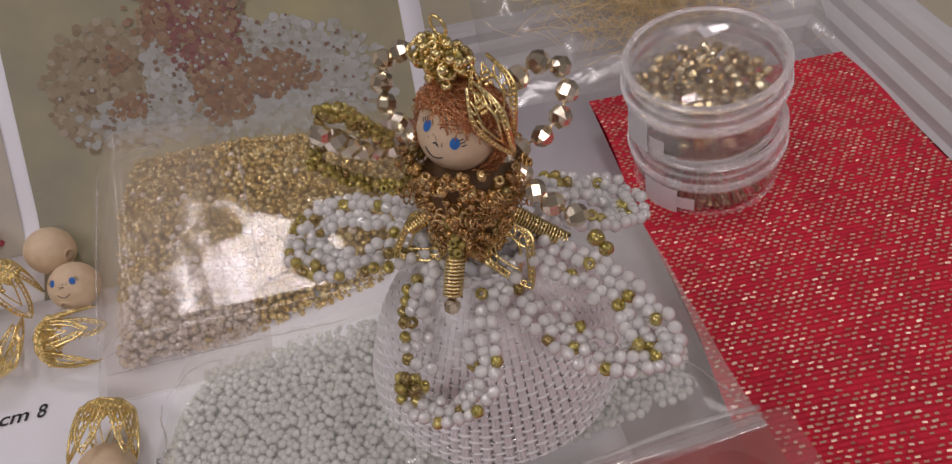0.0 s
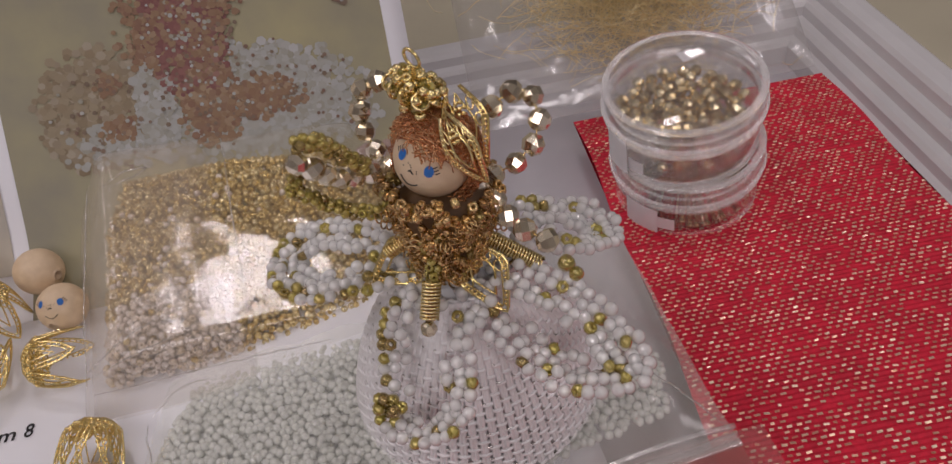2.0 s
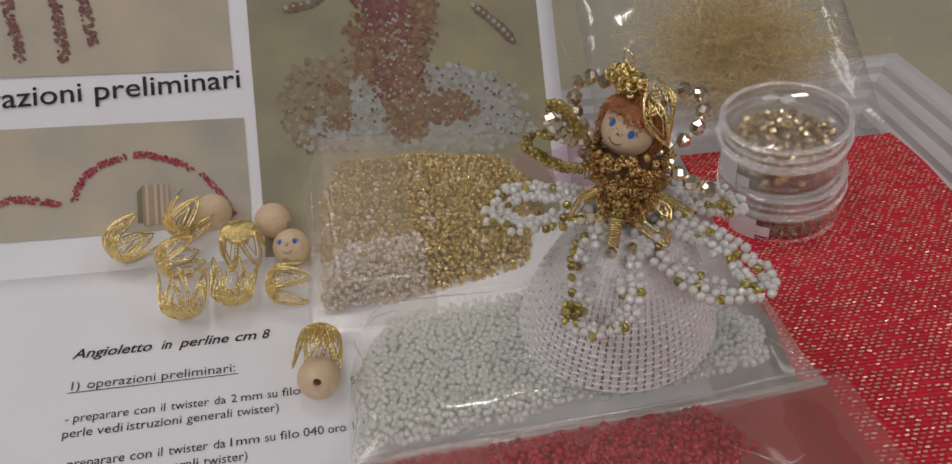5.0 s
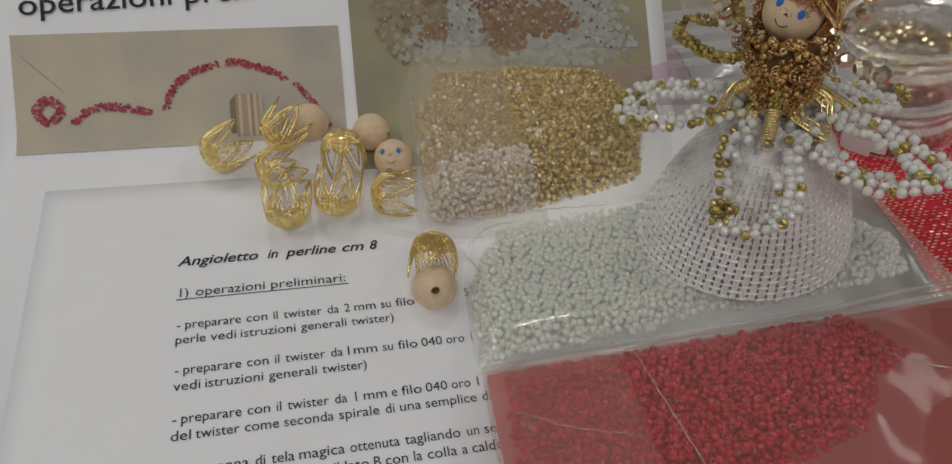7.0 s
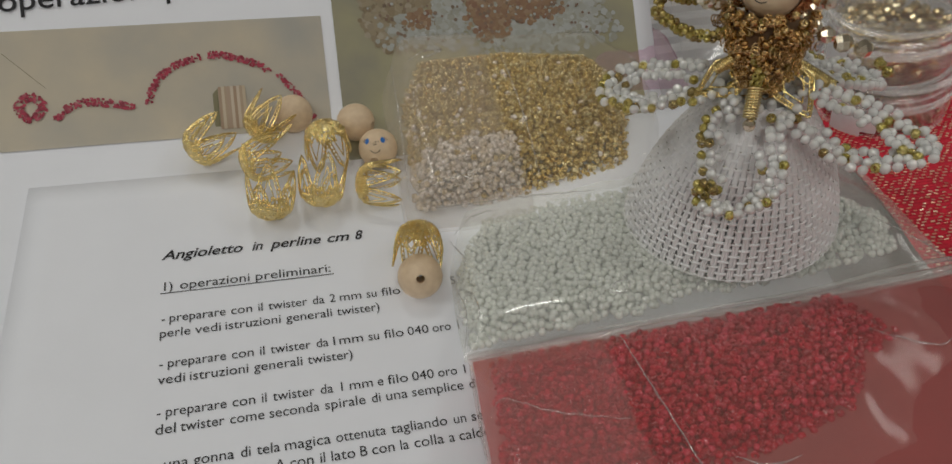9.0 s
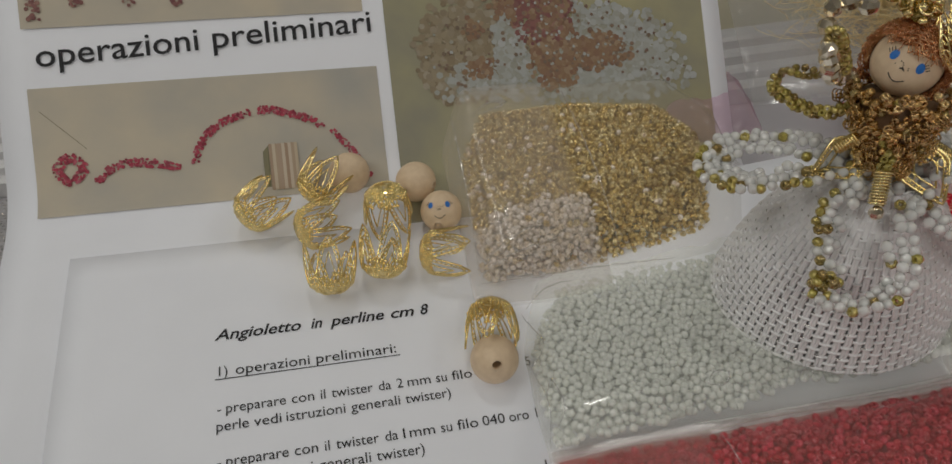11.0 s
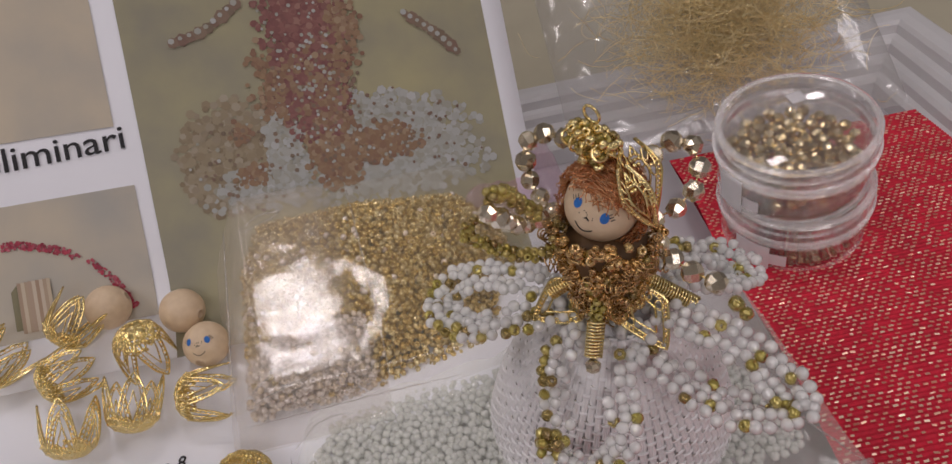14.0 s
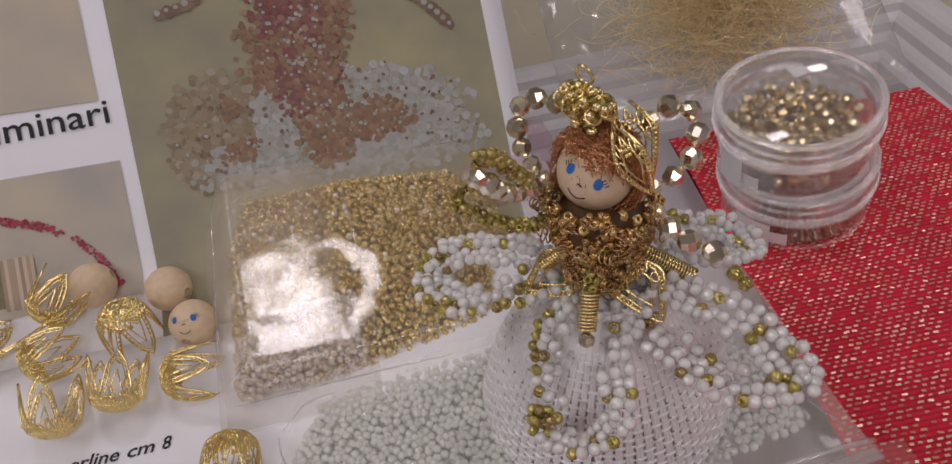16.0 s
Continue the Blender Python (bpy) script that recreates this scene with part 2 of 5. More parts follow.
def tube_vf(pts, r, seg=6, closed=False):
    """A round tube along points."""
    pts = [Vector(p) for p in pts]
    n = len(pts)
    v, f = [], []
    side = None
    for i, p in enumerate(pts):
        d = (pts[(i + 1) % n] - pts[i - 1]) if closed or 0 < i < n - 1 else (pts[min(i + 1, n - 1)] - pts[max(i - 1, 0)])
        d = d.normalized() if d.length > 1e-12 else Vector((0, 0, 1))
        if side is None:
            side = d.orthogonal().normalized()
        side = (side - d * side.dot(d))
        side = side.normalized() if side.length > 1e-9 else d.orthogonal().normalized()
        up = d.cross(side)
        rr = r[i] if isinstance(r, (list, tuple)) else r
        for k in range(seg):
            a = 2 * math.pi * k / seg
            v.append(p + (side * math.cos(a) + up * math.sin(a)) * rr)
    for i in range(n if closed else n - 1):
        for k in range(seg):
            a, b = i * seg + k, i * seg + (k + 1) % seg
            c, d2 = ((i + 1) % n) * seg + (k + 1) % seg, ((i + 1) % n) * seg + k
            f.append((a, b, c, d2))
    return np.array([tuple(q) for q in v]), f


def lathe_vf(prof, seg=48, close=False):
    n = len(prof)
    v = [(r * math.cos(2 * math.pi * i / seg), r * math.sin(2 * math.pi * i / seg), z) for i in range(seg) for r, z in prof]
    f = [(i * n + j, ((i + 1) % seg) * n + j, ((i + 1) % seg) * n + (j + 1) % n, i * n + (j + 1) % n) for i in range(seg) for j in range(n if close else n - 1)]
    return np.array(v), f


# ---------------- room and table ----------------
TABLE_Z = -0.0165
bm = box_bm(-3, -3, -0.80, 3, 3, -0.76)
tagged(part("floor", bm, M["floor_tile"], None), "plain tiled floor of the room", "floor", kind="structure")
bm = box_bm(-3, -3, 1.80, 3, 3, 1.86)
tagged(part("ceiling", bm, M["ceiling_paint"], None), "plain white painted ceiling", "ceiling", kind="structure")
for nm, b in (("wall_north", (-3, 3, -0.76, 3, 3.1, 1.8)), ("wall_south", (-3, -3.1, -0.76, 3, -3, 1.8)),
              ("wall_east", (3, -3, -0.76, 3.1, 3, 1.8)), ("wall_west", (-3.1, -3, -0.76, -3, 3, 1.8))):
    tagged(part(nm, box_bm(*b), M["wall_paint"], None), "plain off-white painted room wall", "wall", kind="structure")
table = empty("table", (0.0, 0.0, -0.76), label="beige table under the white tray", category="table")
TB = Matrix.Translation((0, 0, 0.76))
o = part("tabletop", box_bm(-0.6, -0.4, TABLE_Z - 0.03 + 0.76, 0.6, 0.7, TABLE_Z + 0.76, 0.003), M["table_beige"], table)
for lx in (-0.54, 0.54):
    for ly in (-0.34, 0.64):
        part("leg", box_bm(lx - 0.02, ly - 0.02, 0.0, lx + 0.02, ly + 0.02, TABLE_Z + 0.73, 0.002), M["table_beige"], table)

# ---------------- tray with a ridged rim ----------------
TX0, TX1, TY0, TY1 = -0.215, 0.204, -0.19, 0.207
tray = empty("tray", (0, 0, TABLE_Z), label="shallow white tray with a ridged moulded rim", category="tray")
# floor greyer than the rim: the rim's shade is put into its colour
M["tray_floor"] = mat("tray_floor", (0.55, 0.53, 0.56), 0.4, var=0.06, scale=60)
part("tray_base", box_bm(TX0 - 0.001, TY0 - 0.001, 0.0, TX1 + 0.001, TY1 + 0.001, 0.0030), M["tray_floor"], tray, "smooth pale grey tray floor, shade put into its colour")
RIM = [(0, 0), (0.0005, 0.0095), (0.002, 0.0108), (0.0045, 0.0112), (0.005, 0.0142), (0.0065, 0.0155), (0.0092, 0.0158), (0.0098, 0.0190),
       (0.0112, 0.0202), (0.0140, 0.0205), (0.0146, 0.0235), (0.0160, 0.0247), (0.0200, 0.0250), (0.0240, 0.0246), (0.0262, 0.0230), (0.0270, 0.0200), (0.0272, 0.0)]


def rim(name, corners, normals):
    v, f = [], []
    n = len(RIM)
    for c, nn in zip(corners, normals):
        for d, z in RIM:
            v.append((c[0] + nn[0] * d, c[1] + nn[1] * d, z))
    for j in range(n):
        f.append((j, (j + 1) % n, n + (j + 1) % n, n + j))
    f += [tuple(range(n)), tuple(range(2 * n - 1, n - 1, -1))]
    return mesh_ob(name, v, f, M["tray_white"], tray, "ridged white rim rail")


rim("rim_back", [(TX0, TY1), (TX1, TY1)], [(-1, 1), (1, 1)])
rim("rim_right", [(TX1, TY1), (TX1, TY0)], [(1, 1), (1, -1)])
rim("rim_front", [(TX1, TY0), (TX0, TY0)], [(1, -1), (-1, -1)])
rim("rim_left", [(TX0, TY0), (TX0, TY1)], [(-1, -1), (-1, 1)])


# the tray stands a little askew
ASKEW = Matrix.Translation((0.208, 0.1825, 0)) @ Matrix.Rotation(radians(-8.5), 4, "Z") @ Matrix.Translation((-0.2015, -0.1775, 0))
lay(ASKEW, tray)

# ---------------- printed sheets ----------------
BEND, ARC, RISE = 0.160, 0.020, radians(35)


def on_sheet(x, s, lift=0.0):
    """A place on the photo sheet, which lies flat and then leans on the back rim."""
    x = x * 1.015
    R = ARC / RISE
    a = min(max((s - BEND) / R, 0), RISE)
    rest = max(s - BEND - ARC, 0)
    y = min(s, BEND) + R * math.sin(a) + rest * math.cos(RISE)
    z = R * (1 - math.cos(a)) + rest * math.sin(RISE)
    return Vector((x, y - math.sin(a) * lift, z + math.cos(a) * lift + 0.0))


def sheet_patch(name, x0, x1, s0, s1, lift, material, parent, label="", nx=24, thick=0.0):
    xs = np.linspace(x0, x1, nx + 1)
    ss = sorted({s0, s1, *[b for b in (BEND + ARC * k / 16 for k in range(17)) if s0 < b < s1]})
    ns = len(ss) - 1
    v = [on_sheet(x, s, lift) for s in ss for x in xs]
    f = [(j * (nx + 1) + i, j * (nx + 1) + i + 1, (j + 1) * (nx + 1) + i + 1, (j + 1) * (nx + 1) + i) for j in range(ns) for i in range(nx)]
    if thick:
        k = len(v)
        v += [on_sheet(x, s, lift - thick) for s in ss for x in xs]
        f += [tuple(k + q for q in reversed(p)) for p in f[:]]
        ring = [i for i in range(nx + 1)] + [j * (nx + 1) + nx for j in range(1, ns + 1)] + [ns * (nx + 1) + i for i in range(nx - 1, -1, -1)] + [j * (nx + 1) for j in range(ns - 1, 0, -1)]
        f += [(a, k + a, k + b, b) for a, b in zip(ring, ring[1:] + ring[:1])]
    return mesh_ob(name, v, f, material, parent, label, smooth=True)


photo_sheet = empty("photo_sheet", (0, 0, 0), label="printed sheet with craft photographs leaning on the tray rim", category="sheet")
sheet_patch("paper", -0.139, 0.072, 0.035, 0.332, 0.0, M["paper"], photo_sheet, thick=0.0001)
sheet_patch("printed_photo", -0.0340, 0.0660, 0.150, 0.325, 0.0003, M["photo_olive"], photo_sheet, "olive-toned photograph of a beaded ornament")
sheet_patch("printed_photo", -0.1315, -0.0378, 0.168, 0.2040, 0.0003, M["photo_sand"], photo_sheet, "sandy photograph of a red bead string and spool")
sheet_patch("printed_photo", -0.1315, -0.0400, 0.2205, 0.300, 0.0003, M["photo_sand"], photo_sheet, "sandy photograph of dark red bead sticks")

text_sheet = empty("text_sheet", (0, 0, 0), label="white printed instruction sheet with black text", category="sheet")


def text_paper():
    """The flat upper part slopes with the tray's rims; the front and the part under the bags lie level."""
    v, f, nx, ny = [], [], 30, 42
    for side in (0.0006, 0.0004):
        for j in range(ny + 1):
            for i in range(nx + 1):
                x, y = -0.124 + 0.210 * i / nx, -0.142 + 0.2958 * j / ny
                v.append((x, y, side + 0.31 * max(0.0, 0.052 - y) + 0.156 * max(0.0, x + 0.008)))
    k = (nx + 1) * (ny + 1)
    for j in range(ny):
        for i in range(nx):
            a = j * (nx + 1) + i
            f += [(a, a + 1, a + nx + 2, a + nx + 1), (k + a + nx + 1, k + a + nx + 2, k + a + 1, k + a)]
    ring = [i for i in range(nx + 1)] + [j * (nx + 1) + nx for j in range(1, ny + 1)] + [ny * (nx + 1) + i for i in range(nx - 1, -1, -1)] + [j * (nx + 1) for j in range(ny - 1, 0, -1)]
    f += [(a, k + a, k + b, b) for a, b in zip(ring, ring[1:] + ring[:1])]
    return mesh_ob("paper", v, f, M["paper"], text_sheet, smooth=True)


text_paper()

# ---------------- writing ----------------
def text_mesh(body, width, height, bold=0.0, shear=0.0):
    """Letters of the built-in font, fitted to a width and a capital height (a very short word keeps its shape)."""
    cu = bpy.data.curves.new("letters", "FONT")
    cu.body, cu.size, cu.shear, cu.offset, cu.resolution_u = body, 1.0, shear, bold, 3
    tmp = bpy.data.objects.new("letters", cu)
    scene.collection.objects.link(tmp)
    bpy.context.view_layer.update()
    me = bpy.data.meshes.new_from_object(tmp)
    bpy.data.objects.remove(tmp)
    bpy.data.curves.remove(cu)
    co = np.empty(len(me.vertices) * 3)
    me.vertices.foreach_get("co", co)
    co = co.reshape(-1, 3)
    x0, x1 = co[:, 0].min(), co[:, 0].max()
    slim = x1 - x0 < 0.9
    k = height / 0.70 * 0.95 if slim else width / (x1 - x0)
    co[:, 0] = (co[:, 0] - x0) * k + (max(0.0, width - (x1 - x0) * k) / 2 if slim else 0.0)
    co[:, 1] *= height / 0.70
    faces = [tuple(p.vertices) for p in me.polygons]
    bpy.data.meshes.remove(me)
    return co, faces


TEXT_Z = 0.0008
# advance widths of a book face, in thousandths of its size
NARROW, WIDE = dict.fromkeys("ijlt:", 278), dict.fromkeys("mM", 778)
ADVANCE = {**NARROW, **WIDE, **dict.fromkeys("aecz", 444), **dict.fromkeys("fr)-", 333), " ": 250, "s": 389, "w": 722, "A": 667}


def advance(body):
    return sum(ADVANCE.get(c, 500) for c in body)


def line(body, x, y, width, height, parent, bold=0.0, shear=0.0, lift=None):
    """A printed line, word by word."""
    unit = width / advance(body)
    at = 0
    for word in body.split(" "):
        left = x + advance(body[:at]) * unit
        at += len(word) + 1
        if not word:
            continue
        co, faces = text_mesh(word, advance(word) * unit * 0.97, height, bold, shear)
        if lift is None:
            v = [(left + a, y + b - 0.0008, TEXT_Z) for a, b, _ in co]
        else:
            v = [on_sheet(left + a, y + b + lift * (left - x + a), 0.00045) for a, b, _ in co]
        mesh_ob("printed_word", v, faces, M["ink"], parent)


line("Angioletto in perline cm 8", -0.0875, 0.1247, 0.0540, 0.0030, text_sheet, bold=0.014, shear=0.28)
line("1) operazioni preliminari:", -0.0872, 0.1148, 0.0442, 0.0027, text_sheet)
part("underline", box_bm(-0.0874, 0.11315, TEXT_Z - 0.0001, -0.0428, 0.11335, TEXT_Z), M["ink"], text_sheet)
for body, y in (("- preparare con il twister da 2 mm su filo", 0.1052), ("perle vedi istruzioni generali twister)", 0.1009),
                ("- preparare con il twister da 1mm su filo 040 oro 1", 0.0924), ("vedi istruzioni generali twister)", 0.0881),
                ("- preparare con il twister da 1 mm e filo 040 oro 1", 0.0796), ("del twister come seconda spirale di una semplice da", 0.0754),
                ("- una gonna di tela magica ottenuta tagliando un sen", 0.0669), ("incollando il lato A con il lato B con la colla a caldo", 0.0626)):
    line(body, -0.0870, y, advance(body) * 3.74e-6, 0.0025, text_sheet)
line("5", -0.0120, 0.1062, 0.0013, 0.0025, text_sheet)
line("operazioni preliminari", -0.1285, 0.2098, 0.0918, 0.0064, photo_sheet, bold=0.006, lift=0.050)

# ---------------- printed pictures on the sheet ----------------
M["print_red"] = island_mat("print_red", [(0.32, 0.02, 0.05), (0.46, 0.05, 0.09), (0.20, 0.01, 0.03), (0.52, 0.14, 0.18)], 0.55)
M["print_pale"] = island_mat("print_pale", [(0.34, 0.34, 0.30), (0.41, 0.42, 0.41), (0.31, 0.30, 0.24), (0.46, 0.47, 0.47)], 0.55)
M["print_brown"] = island_mat("print_brown", [(0.27, 0.21, 0.13), (0.32, 0.265, 0.175), (0.23, 0.175, 0.105), (0.38, 0.33, 0.25)], 0.55)
M["print_copper"] = island_mat("print_copper", [(0.25, 0.145, 0.085), (0.30, 0.20, 0.115), (0.22, 0.115, 0.075), (0.36, 0.26, 0.165)], 0.55)
M["print_wine"] = island_mat("print_wine", [(0.20, 0.075, 0.07), (0.26, 0.115, 0.10), (0.17, 0.06, 0.06), (0.34, 0.19, 0.15)], 0.55)
M["print_spool"] = island_mat("print_spool", [(0.40, 0.30, 0.19), (0.56, 0.48, 0.36), (0.34, 0.22, 0.15), (0.62, 0.55, 0.44)], 0.55)
M["print_dark"] = island_mat("print_dark", [(0.18, 0.13, 0.09), (0.24, 0.17, 0.12), (0.20, 0.12, 0.09)], 0.55)
M["print_shade"] = mat("print_shade", (0.20, 0.18, 0.10), 0.55, var=0.1, scale=150)


def dots(pile, pts, r, lift=0.0006, idx=0, jit=0.3):
    for x, s in pts:
        n, q = 6, r * random.uniform(1 - jit, 1 + jit)
        a0 = random.uniform(0, 6)
        lf = lift + random.uniform(0, 0.00012)
        pile.raw([on_sheet(x + q * math.cos(a0 + 2 * math.pi * k / n), s + q * math.sin(a0 + 2 * math.pi * k / n), lf) for k in range(n)], [tuple(range(n))], idx)


def smooth_path(pts, step, closed=False):
    """Even points along a smooth curve through the given ones."""
    P = [np.array(p, float) for p in pts]
    n = len(P)
    out = []
    for i in range(n if closed else n - 1):
        p0, p1, p2, p3 = (P[(i - 1) % n], P[i], P[(i + 1) % n], P[(i + 2) % n]) if closed else (P[max(i - 1, 0)], P[i], P[i + 1], P[min(i + 2, n - 1)])
        for u in np.linspace(0, 1, 24, endpoint=False):
            out.append(0.5 * (2 * p1 + (p2 - p0) * u + (2 * p0 - 5 * p1 + 4 * p2 - p3) * u * u + (3 * p1 - p0 - 3 * p2 + p3) * u ** 3))
    out.append(P[0] if closed else P[-1])
    d = np.concatenate([[0], np.cumsum([np.linalg.norm(b - a) for a, b in zip(out, out[1:])])])
    k = max(2, int(round(d[-1] / step)) + 1)
    t = np.linspace(0, d[-1], k)
    arr = np.array(out)
    res = np.stack([np.interp(t, d, arr[:, j]) for j in range(arr.shape[1])], 1)
    return res[:-1] if closed else res


def spread(path, width, n):
    """n random points within a band along a path."""
    res = []
    for _ in range(n):
        i = random.randrange(len(path) - 1)
        p, q = path[i], path[i + 1]
        d = (q - p) / (np.linalg.norm(q - p) + 1e-9)
        w = random.uniform(-width, width)
        u = random.random()
        res.append((p[0] + (q[0] - p[0]) * u - d[1] * w, p[1] + (q[1] - p[1]) * u + d[0] * w))
    return res


def blob(cx, cy, rx, ry, n):
    res = []
    while len(res) < n:
        a, b = random.gauss(0, 0.55), random.gauss(0, 0.55)
        if a * a + b * b < 1.7:
            res.append((cx + a * rx, cy + b * ry))
    return res


pic = Pile()
for pts, w, n in (([(-0.119, 0.181), (-0.1225, 0.1845), (-0.126, 0.181), (-0.1225, 0.1775), (-0.119, 0.181)], 0.0012, 160),
                  ([(-0.1165, 0.1770), (-0.1115, 0.1808), (-0.105, 0.1815), (-0.0945, 0.1793)], 0.0011, 150),
                  ([(-0.0907, 0.1799), (-0.0885, 0.1852), (-0.0835, 0.1903), (-0.0745, 0.1933)], 0.0010, 150),
                  ([(-0.0722, 0.1937), (-0.0665, 0.1929), (-0.0600, 0.1905), (-0.0545, 0.1875)], 0.0010, 130),
                  ([(-0.0525, 0.1862), (-0.0475, 0.1800), (-0.0430, 0.1715)], 0.0008, 90)):
    dots(pic, spread(smooth_path(pts, 0.001), w, n), 0.00042)
tagged(pic.build("printed_string", M["print_red"], photo_sheet, "printed red bead string", smooth=False), kind="stuff")
pic = Pile()
for x0, x1, s0 in ((-0.1279, -0.1282, 0.2223), (-0.1167, -0.1215, 0.2258), (-0.1033, -0.1062, 0.2254), (-0.0905, -0.0925, 0.2250), (-0.0819, -0.0850, 0.2298)):
    dots(pic, spread(np.array([(x0, s0), (x1, s0 + 0.022), (x1 - 0.002, s0 + 0.036)]), 0.0016, 230), 0.00055)
tagged(pic.build("printed_sticks", M["print_wine"], photo_sheet, "printed dark red bead sticks", smooth=False), kind="stuff")
pic = Pile()
for k in range(9):
    x = -0.0705 + k * 0.00088
    pic.raw([on_sheet(x + dx, s, 0.0005) for dx, s in ((0, 0.1700), (0.00088, 0.1699), (0.00088, 0.1835), (0, 0.1837))], [(0, 1, 2, 3)])
tagged(pic.build("printed_spool", M["print_spool"], photo_sheet, "printed spool of gold wire", smooth=False), kind="stuff")
pic = Pile()
pic.raw([on_sheet(x, s, 0.00042) for x, s in ((-0.0722, 0.171), (-0.0706, 0.171), (-0.0706, 0.1832), (-0.0722, 0.1815))], [(0, 1, 2, 3)])
for a, b in zip(smooth_path([(-0.1290, 0.1975), (-0.1182, 0.1865)], 0.002), smooth_path([(-0.1290, 0.1975), (-0.1182, 0.1865)], 0.002)[1:]):
    pic.raw([on_sheet(p[0], p[1] + d, 0.00042) for p, d in ((a, 0), (b, 0), (b, 0.0002), (a, 0.0002))], [(0, 1, 2, 3)])
tagged(pic.build("printed_shadow", M["print_shade"], photo_sheet, smooth=False), kind="stuff")
# the printed ornament: pale bead skirts, copper middle, wine-red upper part, bead arms
pic = Pile()
dots(pic, blob(-0.011, 0.207, 0.012, 0.013, 900) + blob(-0.017, 0.199, 0.006, 0.006, 240), 0.00105, 0.00040, 1)
dots(pic, blob(-0.006, 0.197, 0.013, 0.005, 260), 0.00100, 0.00048, 0)
dots(pic, blob(0.003, 0.206, 0.0042, 0.012, 420), 0.00110, 0.00052, 0)
dots(pic, blob(0.040, 0.203, 0.015, 0.011, 720) + blob(0.028, 0.213, 0.010, 0.006, 240) + blob(0.030, 0.194, 0.024, 0.006, 480), 0.00110, 0.00040, 0)
dots(pic, blob(0.016, 0.205, 0.007, 0.010, 480) + blob(0.029, 0.204, 0.010, 0.005, 300), 0.00090, 0.00056, 2)
dots(pic, blob(0.013, 0.224, 0.0085, 0.014, 1000) + blob(0.013, 0.245, 0.010, 0.016, 1000), 0.00090, 0.00060, 3)
dots(pic, blob(0.003, 0.226, 0.006, 0.010, 150) + blob(0.024, 0.240, 0.005, 0.012, 160) + blob(0.016, 0.222, 0.007, 0.012, 200), 0.00085, 0.00066, 2)
dots(pic, blob(-0.008, 0.213, 0.003, 0.003, 40) + blob(-0.007, 0.201, 0.004, 0.003, 50), 0.00080, 0.00060, 2)
arms = [tuple(p) for p in smooth_path([(-0.021, 0.2405), (-0.012, 0.243), (-0.003, 0.249)], 0.0024)] + [tuple(p) for p in smooth_path([(0.056, 0.227), (0.051, 0.233), (0.043, 0.240)], 0.0024)]
dots(pic, arms, 0.0017, 0.00060, 4)
dots(pic, [(p[0] - 0.0004, p[1] + 0.0005) for p in arms], 0.0008, 0.00072, 0)
dots(pic, blob(0.012, 0.205, 0.030, 0.013, 90) + blob(0.013, 0.230, 0.012, 0.022, 90), 0.00050, 0.00074, 0)
dots(pic, blob(-0.009, 0.206, 0.014, 0.013, 40) + blob(0.036, 0.205, 0.020, 0.012, 50) + blob(0.014, 0.215, 0.012, 0.022, 80), 0.00055, 0.00070, 4)
tagged(pic.build("printed_ornament", [M["print_pale"], M["print_brown"], M["print_copper"], M["print_wine"], M["print_dark"]], photo_sheet, "printed beaded figure in copper and white", smooth=False), kind="stuff")


photo_sheet.matrix_world = SHEET
text_sheet.matrix_world = SHEET


# ---------------- woven fabrics ----------------
def ribbed(name, x0, x1, y0, y1, z, pitch, amp, material, parent, label="", thick=0.0012):
    n = int((y1 - y0) / pitch * 6)
    v, f = [], []
    nx = 16
    for j in range(n + 1):
        y = y0 + (y1 - y0) * j / n
        for i in range(nx + 1):
            x = x0 + (x1 - x0) * i / nx
            v.append((x + 0.0007 * math.sin(y * 90) * (1 if i in (0, nx) else 0), y, z + amp * math.sin(2 * math.pi * y / pitch) + 0.0004 * noise.noise((x * 30, y * 30, 0))))
    for j in range(n):
        for i in range(nx):
            a = j * (nx + 1) + i
            f.append((a, a + 1, a + nx + 2, a + nx + 1))
    k = len(v)
    top = [0, nx, n * (nx + 1) + nx, n * (nx + 1)]
    v += [(v[q][0] + (thick if q in (top[0], top[3]) else 0.0), v[q][1], z - thick) for q in top]
    f += [(k + 3, k + 2, k + 1, k)] + [(top[q], k + q, k + (q + 1) % 4, top[(q + 1) % 4]) for q in range(4)]
    return mesh_ob(name, v, f, material, parent, label, smooth=True)


def glints(name, x0, x1, y0, y1, z, px, py, length, width, material, parent, keep=0.85):
    p = Pile()
    box_v = np.array([(sx, sy, sz) for sx in (-0.5, 0.5) for sy in (-0.5, 0.5) for sz in (0, 1)])
    box_f = [(0, 1, 3, 2), (4, 6, 7, 5), (0, 4, 5, 1), (2, 3, 7, 6), (1, 5, 7, 3)]
    row = 0
    y = y0
    while y < y1:
        x = x0 + (px / 2 if row % 2 else 0)
        while x < x1:
            if random.random() < keep:
                m = pose(x + random.uniform(-.0002, .0002), y + random.uniform(-.00008, .00008), z + 0.0004 * noise.noise((x * 30, y * 30, 0)), random.uniform(-22, 22), random.uniform(-14, 14), random.uniform(-6, 6))
                p.add(box_v * np.array((length * random.uniform(0.7, 1.25), width * random.uniform(.8, 1.2), 0.0002)), box_f, m)
            x += px
        y += py
        row += 1
    ob = p.build(name, material, parent, smooth=False)
    return tagged(ob, kind="stuff")


